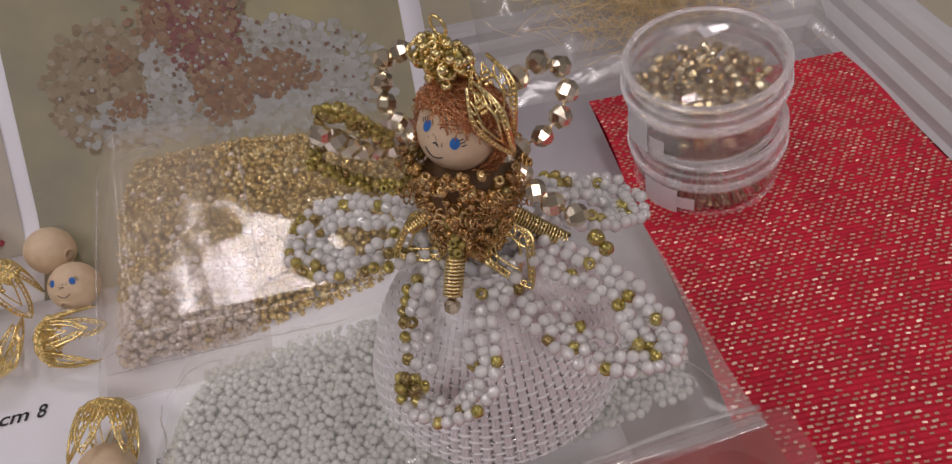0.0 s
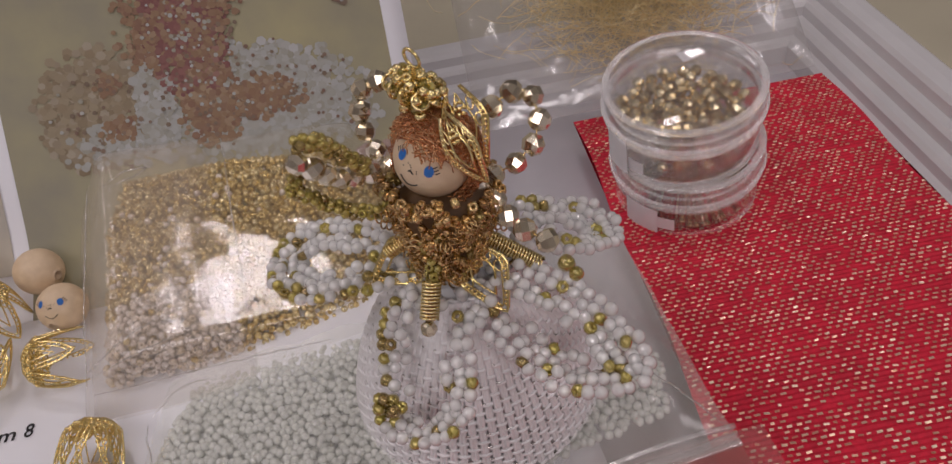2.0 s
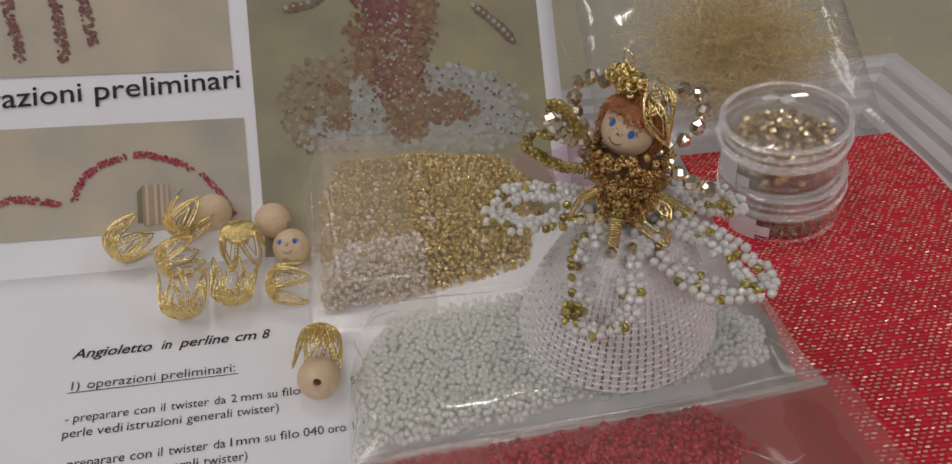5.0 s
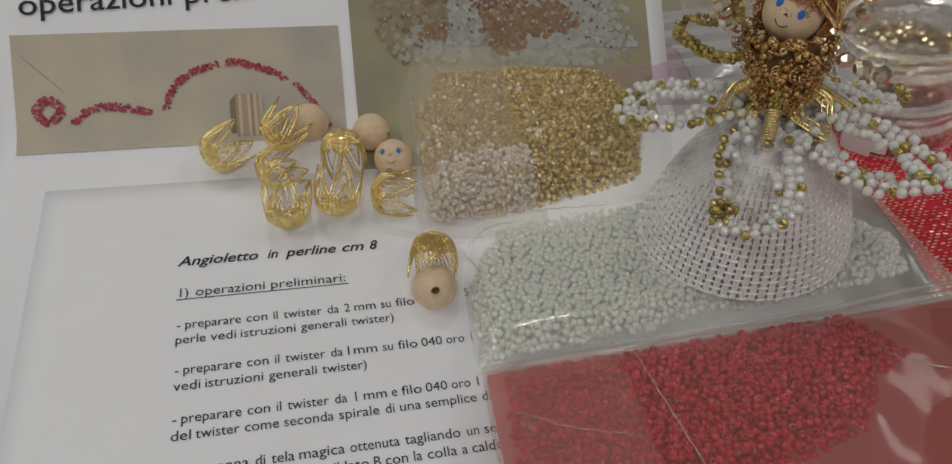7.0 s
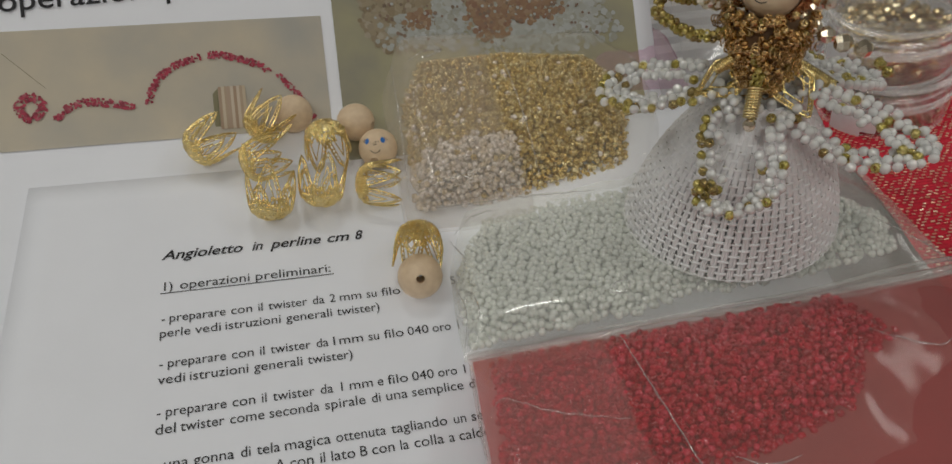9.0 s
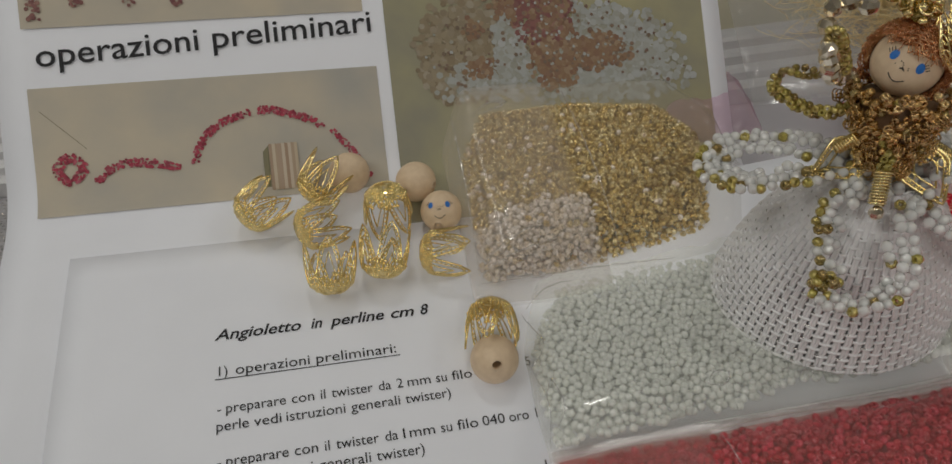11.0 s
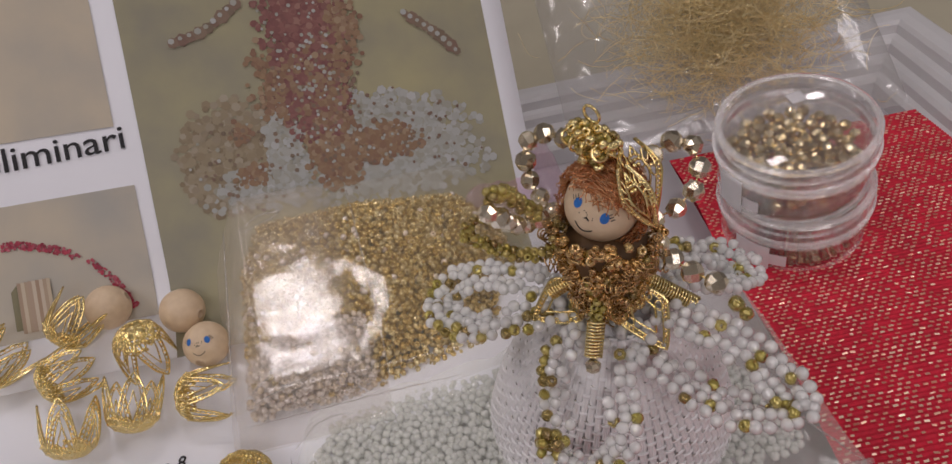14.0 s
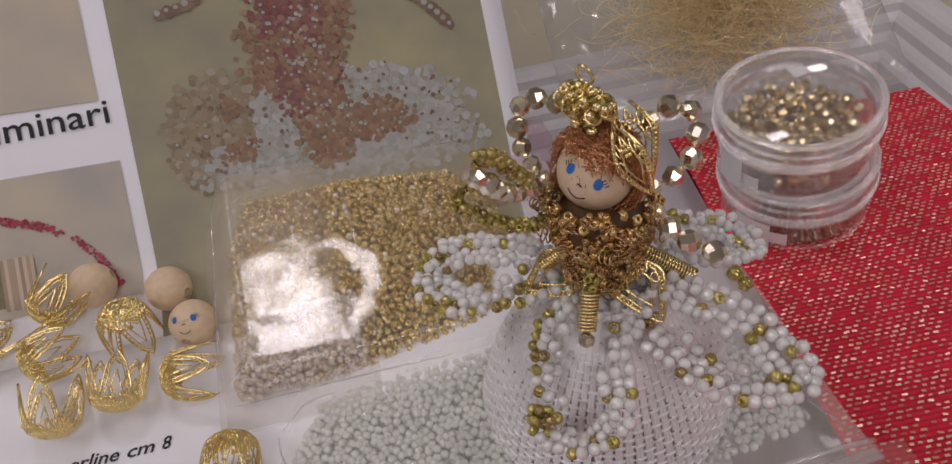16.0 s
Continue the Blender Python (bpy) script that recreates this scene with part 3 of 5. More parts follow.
red_fabric = empty("red_fabric", (0, 0, 0), label="folded red woven fabric with gold glitter thread, lying in the tray", category="fabric")
ribbed("cloth", 0.1175, 0.2015, -0.060, 0.1775, -0.0004, 0.00130, 0.00014, M["red_cloth"], red_fabric, thick=0.0128)
red_fabric.matrix_world = ASKEW
glints("glitter_thread", 0.1185, 0.2010, -0.03, 0.1768, -0.00035, 0.00205, 0.00130, 0.00105, 0.00046, M["glitter"], red_fabric, 0.78)
grey_fabric = empty("grey_fabric", (0, 0, 0), label="pale grey open-weave fabric with silver thread in the tray", category="fabric")
# thin dark sheet laid under the open weave, so its gaps read dark
M["weave_gap_dark"] = mat("weave_gap_dark", (0.10, 0.095, 0.10), 0.8, var=0.15)
part("backing", box_bm(-0.212, -0.06, -0.0021, -0.118, 0.205, -0.0019), M["weave_gap_dark"], grey_fabric)
weave = Pile()
for i in range(52):
    x = -0.211 + i * 0.00178
    for d in (-0.00032, 0.00032):
        weave.raw(*tube_vf([(x + d, y, -0.0015 + 0.0003 * (-1) ** (i + j)) for j, y in enumerate(np.arange(-0.055, 0.204, 0.0019))], 0.00030, 4))
for j, y in enumerate(np.arange(-0.055, 0.204, 0.0019)):
    weave.raw(*tube_vf([(-0.2115 + i * 0.00178, y, -0.0015 - 0.0003 * (-1) ** (i + j)) for i in range(53)], 0.00042, 4))
tagged(weave.build("threads", M["grey_cloth"], grey_fabric), kind="stuff")
glints("silver_thread", -0.211, -0.121, -0.05, 0.203, -0.0013, 0.00356, 0.0019, 0.0009, 0.0004, M["silver_glitter"], grey_fabric, 0.8)
grey_fabric.matrix_world = ASKEW @ Matrix.Translation((0.0, 0.0, -0.0112))


# ---------------- plastic bags with beads ----------------
def inside(poly, x, y):
    c = False
    for (x1, y1), (x2, y2) in zip(poly, poly[1:] + poly[:1]):
        if (y1 > y) != (y2 > y) and x < (x2 - x1) * (y - y1) / (y2 - y1) + x1:
            c = not c
    return c


def edge_dist(poly, x, y):
    best = 1
    for (x1, y1), (x2, y2) in zip(poly, poly[1:] + poly[:1]):
        d = np.array((x2 - x1, y2 - y1))
        t = max(0, min(1, ((x - x1) * d[0] + (y - y1) * d[1]) / (d @ d)))
        best = min(best, math.hypot(x - x1 - t * d[0], y - y1 - t * d[1]))
    return best


def heap(pile, poly, pitch, top, base, r, shape, layers=2, flat=0.006, idx=lambda x, y: 0, squash=1.0):
    """Loose beads inside an outline, heaped to the height top."""
    xs, ys = [p[0] for p in poly], [p[1] for p in poly]
    for layer in range(layers):
        y, row = min(ys), 0
        while y < max(ys):
            x = min(xs) + (pitch / 2 if row % 2 else 0) + layer * pitch * 0.3
            while x < max(xs):
                jx, jy = x + random.uniform(-.35, .35) * pitch, y + random.uniform(-.35, .35) * pitch
                if inside(poly, jx, jy):
                    h = top * min(1, edge_dist(poly, jx, jy) / flat) ** 0.6
                    if h > 2 * r or layer == 0:
                        z = base + r + max(0, h - 2 * r - layer * 1.5 * r) + random.uniform(-.15, .25) * r
                        pile.add(shape[0] * np.array((r, r, r * squash)), shape[1], Matrix.Translation((jx, jy, max(z, base + r))) @ spin(), idx(jx, jy))
                x += pitch
            y += pitch * 0.866
            row += 1


def pillow(x0, x1, y0, y1, base, top, seed, nx=46, ny=40, seal=0.10, rough=0.0008, poly=None):
    """Upper film of a bag: flat seams, a domed middle, small creases."""
    v, f = [], []
    for j in range(ny + 1):
        for i in range(nx + 1):
            u, w = i / nx, j / ny
            x, y = x0 + (x1 - x0) * u, y0 + (y1 - y0) * w
            e = min(u, 1 - u) * (x1 - x0), min(w, 1 - w) * (y1 - y0)
            dome = min(1, e[0] / 0.009) ** 0.55 * min(1, e[1] / 0.009) ** 0.55
            if poly:
                dd = edge_dist(poly, x, y)
                dome *= 1 if inside(poly, x, y) else max(0.12, 1 - dd / 0.012)
            crease = rough * (noise.noise((x * 110 + seed, y * 110, seed)) + 0.6 * noise.noise((x * 260, y * 200 + seed, 3)) + 1.2 * abs(noise.noise((x * 60 + y * 90, seed, 1))))
            crease += 0.0010 * noise.noise((x * 420 + seed, y * 300, 7)) * math.exp(-(x - x0) / 0.006)
            ed = 0.0006 * noise.noise((x * 90, y * 90, seed + 5))
            v.append((x + ed, y + ed, base + 0.0004 + (top - base) * dome + crease * (0.4 + dome)))
    for j in range(ny):
        for i in range(nx):
            a = j * (nx + 1) + i
            f.append((a, a + 1, a + nx + 2, a + nx + 1))
    return v, f


def bag(name, x0, x1, y0, y1, base, top, seed, label, poly=None, material="film", rough=0.0003):
    b = empty(name, ((x0 + x1) / 2, (y0 + y1) / 2, base), label=label, category="plastic bag")
    inv = Matrix.Translation(b.location).inverted()
    v, f = pillow(x0, x1, y0, y1, base, top, seed, poly=poly, rough=rough)
    o = mesh_ob("front_film", [inv @ Vector(p) for p in v], f, M[material], b, smooth=True)
    o.visible_shadow = False
    lo = [(p[0], p[1], base + 0.0001) for p in v]
    o = mesh_ob("back_film", [inv @ Vector(p) for p in lo], [tuple(reversed(q)) for q in f], M["film"], b, smooth=True)
    o.visible_shadow = False
    return b


# both bags lie a little askew
PEARL_LAY = Matrix(((0.93, 0.0720, 0, -0.0049), (-0.0567, 1.18, 0, -0.0178), (0, 0, 1, 0), (0, 0, 0, 1)))
RED_LAY = Matrix(((0.94, 0.08, 0, -0.0046), (-0.046, 1.18, 0, -0.0180), (0, 0, 1, 0), (0, 0, 0, 1)))


def unlay(m, poly):
    back = m.inverted()
    return [tuple((back @ Vector((x, y, 0)))[:2]) for x, y in poly]


# bag of clear red beads
RED_POLY = [(-0.0081, 0.0757), (0.0770, 0.0715), (0.0853, 0.0557), (0.0718, 0.0505), (0.0645, 0.0402), (0.0414, 0.0342), (0.0217, 0.0352), (-0.0013, 0.0292), (-0.0129, 0.0392)]
red_bag = bag("red_bead_bag", -0.0155, 0.1235, -0.045, 0.082, 0.0010, 0.0062, 3.0, "clear plastic bag of dark red glass beads on the paper", unlay(RED_LAY, RED_POLY), "film_blush")
heap_red = Pile()
heap(heap_red, RED_POLY, 0.00175, 0.0040, 0.0012, 0.00096, SEED, squash=1.0)
tagged(heap_red.build("red_beads", M["red_bead"]), "loose dark red glass seed beads inside a bag", "beads", kind="stuff")
fv, ff = pillow(-0.0140, 0.1170, -0.043, 0.0800, 0.0008, 0.0018, 9.5, rough=0.0002)
o = mesh_ob("inner_bag", [Matrix.Translation(red_bag.location).inverted() @ Vector(p) for p in fv], ff, M["film_red"], red_bag, "reddish translucent inner bag", smooth=True)
fv, ff = pillow(-0.0145, 0.0225, -0.044, 0.0805, 0.0016, 0.0070, 4.5, nx=24, poly=unlay(RED_LAY, RED_POLY), rough=0.0003)
o = mesh_ob("folded_flap", [Matrix.Translation(red_bag.location).inverted() @ Vector(p) for p in fv], ff, M["film_flap"], red_bag, smooth=True)
o.visible_shadow = False
# bag of white pearl beads
WHITE_POLY = [(-0.0118, 0.0805), (-0.0112, 0.1060), (-0.0040, 0.1290), (0.0080, 0.1375), (0.0364, 0.1420), (0.0742, 0.1350), (0.0964, 0.1134), (0.1064, 0.0927), (0.1000, 0.0811), (0.0757, 0.0797), (0.0552, 0.0804), (0.0470, 0.0835), (0.0345, 0.0795), (0.0080, 0.0800)]
white_bag = bag("pearl_bag", -0.0165, 0.1180, 0.0795, 0.140, 0.0014, 0.0074, 8.0, "clear plastic bag half full of white pearl beads", unlay(PEARL_LAY, WHITE_POLY), "film_pearl")
heap_w = Pile()
heap(heap_w, WHITE_POLY, 0.00188, 0.0054, 0.0016, 0.00106, sphere_vf(10, 6), squash=0.92)
tagged(heap_w.build("pearl_beads", M["pearl"]), "loose white pearl seed beads inside a bag", "beads", kind="stuff")
# the rolled front seam of the pearl bag
seam = Pile()
for k, (dy, dz, rr) in enumerate(((0.0, 0.0022, 0.0011), (-0.0016, 0.0018, 0.0007), (0.0014, 0.0030, 0.0006))):
    pts = [Vector((0.020 + 0.0985 * u, 0.0800 + dy + 0.0007 * math.sin(u * 7 + k) + 0.001 * u, dz + 0.0006 * math.sin(u * 11 + 2 * k))) - white_bag.location for u in np.linspace(0, 1, 26)]
    seam.raw(*tube_vf(pts, [rr * (0.35 + 0.65 * u) for u in np.linspace(0, 1, 26)], 10))
o = seam.build("rolled_seam", M["film_seam"], white_bag)
o.visible_shadow = False
# bag of gold beads, folded over
GOLD_POLY = [(-0.0180, 0.1306), (0.0500, 0.1306), (0.0583, 0.1512), (0.0604, 0.1739), (0.0500, 0.1883), (0.0199, 0.1924), (-0.0149, 0.1903)]
gold_bag = bag("gold_bead_bag", -0.0211, 0.0708, 0.1225, 0.1981, 0.0012, 0.0152, 5.0, "clear plastic bag of gold-lined glass beads, folded over", GOLD_POLY, "film_soft", rough=0.00012)
heap_g = Pile()
heap(heap_g, GOLD_POLY, 0.00180, 0.0122, 0.0016, 0.00094, SEED, layers=3, squash=0.95, flat=0.010,
     idx=lambda x, y: 1 if random.random() < (0.95 if x < 0.0145 and y < 0.148 else 0.14 * min(1, max(0, (0.185 - y) / 0.03)) if x < 0.0172 else 0.03) else 0)
M["clear_bead"] = island_mat("clear_bead", [(0.76, 0.66, 0.58), (0.93, 0.86, 0.82), (0.78, 0.64, 0.46)], 0.12, 0.25, spec=0.8, coat=1.0)
gold_loose = tagged(heap_g.build("gold_beads", [M["gold_bead"], M["clear_bead"]]), "loose gold-lined glass seed beads inside a bag", "beads", kind="stuff")
# the folded flap over the left half of the gold bag
fv, ff = pillow(-0.0218, 0.0172, 0.1218, 0.1986, 0.0030, 0.0158, 6.5, nx=26, poly=GOLD_POLY, rough=0.00012)
o = mesh_ob("folded_flap", [Matrix.Translation(gold_bag.location).inverted() @ Vector((p[0], p[1], p[2] + 0.0005)) for p in fv], ff, M["film_double"], gold_bag, smooth=True)
o.visible_shadow = False


pink_bag = bag("pink_bag", 0.046, 0.084, 0.172, 0.203, 0.0022, 0.0095, 12.0, "small crumpled plastic bag with a pinkish mauve tint", None, "film_pink", rough=0.0010)



def creases(parent, lines, r=0.00022):
    """Sharp folds of the film that catch the light."""
    for pts in lines:
        path = smooth_path([np.array(p) / 1000 for p in pts], 0.0012)
        path = path - np.array(parent.location) + np.array([(0.0, 0.0, 0.0002 * math.sin(k * 1.3)) for k in range(len(path))])
        n = len(path)
        v, f = tube_vf(path, [r * (0.3 + 0.7 * math.sin(math.pi * k / (n - 1))) for k in range(n)], 6)
        o = mesh_ob("crease", v, f, M["film_seam"], parent.children[0], smooth=True)
        o.visible_shadow = False


creases(gold_bag, [[(-20.1, 128.5, 8.5), (-19.5, 143.0, 11.7), (-18.7, 161.5, 12.3), (-18.1, 182.1, 11.1), (-18.0, 194.5, 6.5)],
                   [(-18.5, 130.6, 12.3), (-11.2, 134.2, 15.9), (-1.9, 138.3, 16.9)],
                   [(-18.0, 129.6, 11.1), (-8.1, 131.6, 14.3), (2.3, 133.7, 15.6)],
                   [(-13.3, 178.0, 16.9), (-8.1, 182.1, 16.9), (-1.9, 182.6, 16.9), (-7.1, 179.5, 17.0), (-13.3, 178.0, 16.9)],
                   [(17.0, 128.5, 14.3), (17.2, 146.1, 16.9), (17.0, 166.7, 16.9), (17.1, 192.4, 13.0)],
                   [(-19.5, 127.7, 5.9), (12.6, 127.5, 7.8), (43.8, 128.0, 6.5)]])
creases(white_bag, [[(-15.5, 82, 3.5), (-13.5, 90, 6.5), (-14.8, 98, 5.5)], [(-13.5, 84, 6), (-10, 88, 8), (-11.5, 95, 8), (-13.5, 92, 7)], [(-15, 101, 5), (-11, 105, 8), (-13.5, 112, 7), (-15, 119, 4)], [(-13, 117, 6.5), (-6, 121, 8.5), (2, 121.5, 8.8)],
                    [(25, 87, 8), (28, 89.5, 8.8), (31, 88.2, 8.6), (28.5, 86.2, 8.2), (25, 87, 8)], [(47, 84, 7.5), (50, 86.5, 8), (50.5, 83.5, 7.2)], [(105, 98, 6), (111, 91, 5), (117, 83, 3)]])
creases(red_bag, [[(-13, 62, 3.5), (-9, 66, 5.5), (2, 60, 7), (18, 55, 7.5)], [(22.5, 80, 6), (24.5, 66, 7.3), (28, 48, 7), (32, 28, 5)], [(36, 44, 7.3), (42, 41.5, 7), (49, 42, 7)], [(80, 66, 6.5), (92, 60, 5.5), (98, 61, 5)], [(-14.5, 78, 3), (-15, 60, 3), (-14.5, 40, 3)]])


lay(RED_LAY, red_bag)
lay(PEARL_LAY, white_bag)
lay(SHEET, gold_bag, gold_loose, pink_bag)


# ---------------- bag of gold tinsel on the back rim ----------------
def on_slope(u, w, lift=0.0):
    a = radians(33)
    return Vector((u, 0.176 + w * math.cos(a) - lift * math.sin(a), 0.0035 + w * math.sin(a) + lift * math.cos(a)))


hair_bag = empty("tinsel_bag", (0.14, 0.19, 0.003), label="clear plastic bag of gold tinsel leaning on the tray rim", category="plastic bag")
inv = Matrix.Translation(hair_bag.location).inverted()
for nm, sgn in (("front_film", 1), ("back_film", -0.25)):
    v, f = [], []
    n1, n2 = 40, 34
    for j in range(n2 + 1):
        for i in range(n1 + 1):
            u, w = i / n1, j / n2
            dome = min(1, min(u, 1 - u) * 8) ** 0.6 * min(1, min(w, 1 - w) * 6) ** 0.6
            x, y = 0.086 + 0.112 * u, 0.085 * w
            c = 0.0022 * noise.noise((x * 45, y * 40, sgn)) + 0.0007 * noise.noise((x * 150, y * 120, 4))
            v.append(inv @ on_slope(x, y, sgn * 0.010 * dome * (0.4 + 0.6 * w) + c * dome))
    for j in range(n2):
        for i in range(n1):
            a = j * (n1 + 1) + i
            f.append((a, a + 1, a + n1 + 2, a + n1 + 1))
    o = mesh_ob(nm, v, f, M["film_tinsel"], hair_bag, smooth=True)
    o.visible_shadow = False
M["tinsel"] = island_mat("tinsel", [(0.82, 0.64, 0.30), (0.92, 0.76, 0.42), (0.98, 0.87, 0.58)], 0.28, 0.35)
tin = Pile()
for _ in range(2800):
    a, b = random.gauss(0, 0.45), random.gauss(0, 0.45)
    p = on_slope(0.146 + a * 0.034, 0.042 + b * 0.030, random.uniform(0.001, 0.011))
    d = Vector((random.gauss(0, 1), random.gauss(0, 0.8), random.gauss(0, 0.5))).normalized()
    pts = [p]
    bend = Vector((random.gauss(0, 1), random.gauss(0, 1), random.gauss(0, 0.6))) * 0.25
    for _k in range(9):
        d = (d + bend + Vector((random.gauss(0, .15), random.gauss(0, .15), random.gauss(0, .1)))).normalized()
        q = pts[-1] + d * 0.0016
        low = 0.0035 + max(0.0, (q.y - 0.176)) * math.tan(radians(33)) + 0.0008
        q.z = max(q.z, low)
        pts.append(q)
    tin.raw(*tube_vf(pts, 0.00012, 3))
tinsel = tagged(tin.build("gold_tinsel", M["tinsel"]), "tangle of fine gold tinsel fibres inside a bag", "tinsel", kind="stuff")
lay(ASKEW, hair_bag, tinsel)

# ---------------- stacked jars ----------------
JX, JY = 0.1402, 0.1484
# the stack leans a little on the soft cloth
LEAN = Matrix.Translation((JX, JY, 0.0012)) @ Vector((0, 0, 1)).rotation_difference(Vector((-0.08, -0.105, 1))).to_matrix().to_4x4() @ Matrix.Translation((-JX, -JY, 0))
M["ring_plastic"] = bpy.data.materials.new("ring_plastic")
M["ring_plastic"].use_nodes = True
_b = M["ring_plastic"].node_tree.nodes["Principled BSDF"]
for key, val in (("Base Color", (0.98, 0.97, 0.97, 1)), ("Roughness", 0.05), ("Transmission Weight", 0.85), ("IOR", 1.3)):
    _b.inputs[key].default_value = val
M["label_white"] = mat("label_white", (0.80, 0.78, 0.80), 0.6, var=0.04, scale=120)


def jar(z0, label):
    j = empty("bead_jar", (JX, JY, z0), label=label, category="jar", group="stacked bead jars")
    body = [(0.0, 0.0), (0.0184, 0.0), (0.0198, 0.0006), (0.0203, 0.0018), (0.0204, 0.0080), (0.0203, 0.0098), (0.0208, 0.0102), (0.0208, 0.0112), (0.0196, 0.0116), (0.0196, 0.0150),
            (0.0186, 0.0150), (0.0186, 0.0022), (0.0176, 0.0014), (0.0, 0.0014)]
    v, f = lathe_vf(body, 64)
    o = mesh_ob("jar_body", v, f, M["jar_plastic"], j, smooth=True)
    o.visible_shadow = False
    lid = [(0.0, 0.0165), (0.0188, 0.0165), (0.0196, 0.0160), (0.0200, 0.0125), (0.0212, 0.0122), (0.0214, 0.0128), (0.0212, 0.0172), (0.0206, 0.0180), (0.0198, 0.0180), (0.0192, 0.0174), (0.0, 0.0174)]
    v, f = lathe_vf(lid, 64)
    o = mesh_ob("lid", v, f, M["jar_plastic"], j, "clear screw lid", smooth=True)
    o.visible_shadow = False
    for rr, z, w in ((0.0208, 0.0178, 0.0006), (0.0199, 0.0181, 0.0004), (0.0214, 0.0125, 0.0006), (0.0209, 0.0107, 0.0007), (0.0197, 0.0008, 0.0007), (0.0197, 0.0140, 0.0004)):
        v, f = tube_vf([(rr * math.cos(k * math.pi / 36), rr * math.sin(k * math.pi / 36), z) for k in range(72)], w, 8, closed=True)
        o = mesh_ob("moulded_ring", v, f, M["ring_plastic"], j.children[1] if z > 0.012 else j.children[0], smooth=True)
        o.visible_shadow = False
    return j


def curved_label(parent, az, half, z0, z1, r=0.0206):
    v, f = [], []
    for k in range(9):
        a = radians(az - half + 2 * half * k / 8)
        v += [(r * math.cos(a), r * math.sin(a), z0), (r * math.cos(a), r * math.sin(a), z1)]
    for k in range(8):
        f.append((2 * k, 2 * k + 2, 2 * k + 3, 2 * k + 1))
    o = mesh_ob("label", v, f, M["label_white"], parent, "white paper sticker")
    return o


jar_low = jar(-0.0004, "clear round plastic jar of small bronze beads")
jar_top = jar(0.0190, "clear round plastic jar of faceted gold beads with a screw lid")
jar_top.location.x -= 0.0010
jar_top.location.y += 0.0006
jar_top.scale = jar_low.scale = (0.945, 0.945, 1.06)
curved_label(jar_top, 188, 12, 0.0010, 0.0112, 0.0213)
curved_label(jar_top, 206, 7, 0.0026, 0.0062)
curved_label(jar_low, 206, 15, 0.0010, 0.0095, 0.0210)
curved_label(jar_low, 226, 8, 0.0030, 0.0070)
part("label", box_bm(0.0045, 0.0085, 0.01635, 0.0090, 0.0130, 0.01645), M["label_white"], jar_top, "white paper sticker")


def facet_vf():
    bm = bmesh.new()
    bmesh.ops.create_uvsphere(bm, u_segments=7, v_segments=5, radius=1)
    v, f = np.array([tuple(q.co) for q in bm.verts]), [tuple(q.index for q in p.verts) for p in bm.faces]
    bm.free()
    return v, f


FACET = facet_vf()
fme = bpy.data.meshes.new("faceted_bead")
fme.from_pydata([tuple(q * 0.00165) for q in FACET[0]], [], FACET[1])
M["facet_one"] = bpy.data.materials.new("facet_one")
M["facet_one"].use_nodes = True
_t = M["facet_one"].node_tree
_oi, _r = _t.nodes.new("ShaderNodeObjectInfo"), _t.nodes.new("ShaderNodeValToRGB")
_r.color_ramp.elements[0].color, _r.color_ramp.elements[1].color = (0.78, 0.60, 0.30, 1), (0.98, 0.87, 0.60, 1)
_t.links.new(_oi.outputs["Random"], _r.inputs["Fac"])
_t.links.new(_r.outputs["Color"], _t.nodes["Principled BSDF"].inputs["Base Color"])
_t.nodes["Principled BSDF"].inputs["Metallic"].default_value = 1.0
_t.nodes["Principled BSDF"].inputs["Roughness"].default_value = 0.22
fme.materials.append(M["facet_one"])
taken, in_jar = [], []
for _ in range(4000):
    if len(taken) >= 190:
        break
    a, q = random.uniform(0, 6.283), 0.0158 * math.sqrt(random.random())
    x, y = q * math.cos(a), q * math.sin(a)
    lvl = 0
    for (tx, ty, tz) in taken:
        if math.hypot(tx - x, ty - y) < 0.0029:
            lvl = max(lvl, tz + 0.0023)
    if lvl > 0.0078:
        continue
    taken.append((x, y, lvl))
    o = new("faceted_bead", fme)
    o.matrix_world = Matrix.Translation((JX + x - 0.001, JY + y + 0.0006, 0.0190 + 0.0015 + 0.0017 + lvl)) @ spin()
    in_jar.append(o)
    tagged(o, "small faceted antique-gold bead inside a clear jar", "bead", "faceted beads in the jar")
low = Pile()
ring_poly = [(JX + 0.0175 * math.cos(k * 0.3), JY + 0.0175 * math.sin(k * 0.3)) for k in range(21)]
heap(low, ring_poly, 0.0019, 0.008, 0.0012, 0.00105, SEED, layers=3, flat=0.002)
M["bronze_bead"] = island_mat("bronze_bead", [(0.36, 0.24, 0.12), (0.55, 0.40, 0.22), (0.30, 0.18, 0.12), (0.62, 0.50, 0.36)], 0.18, 0.8, coat=0.5)
bronze = tagged(low.build("bronze_beads", M["bronze_bead"]), "loose small bronze seed beads inside a clear jar", "beads", kind="stuff")


lay(LEAN, jar_low, jar_top, bronze, *in_jar)


# ---------------- wooden beads ----------------
on_paper = []


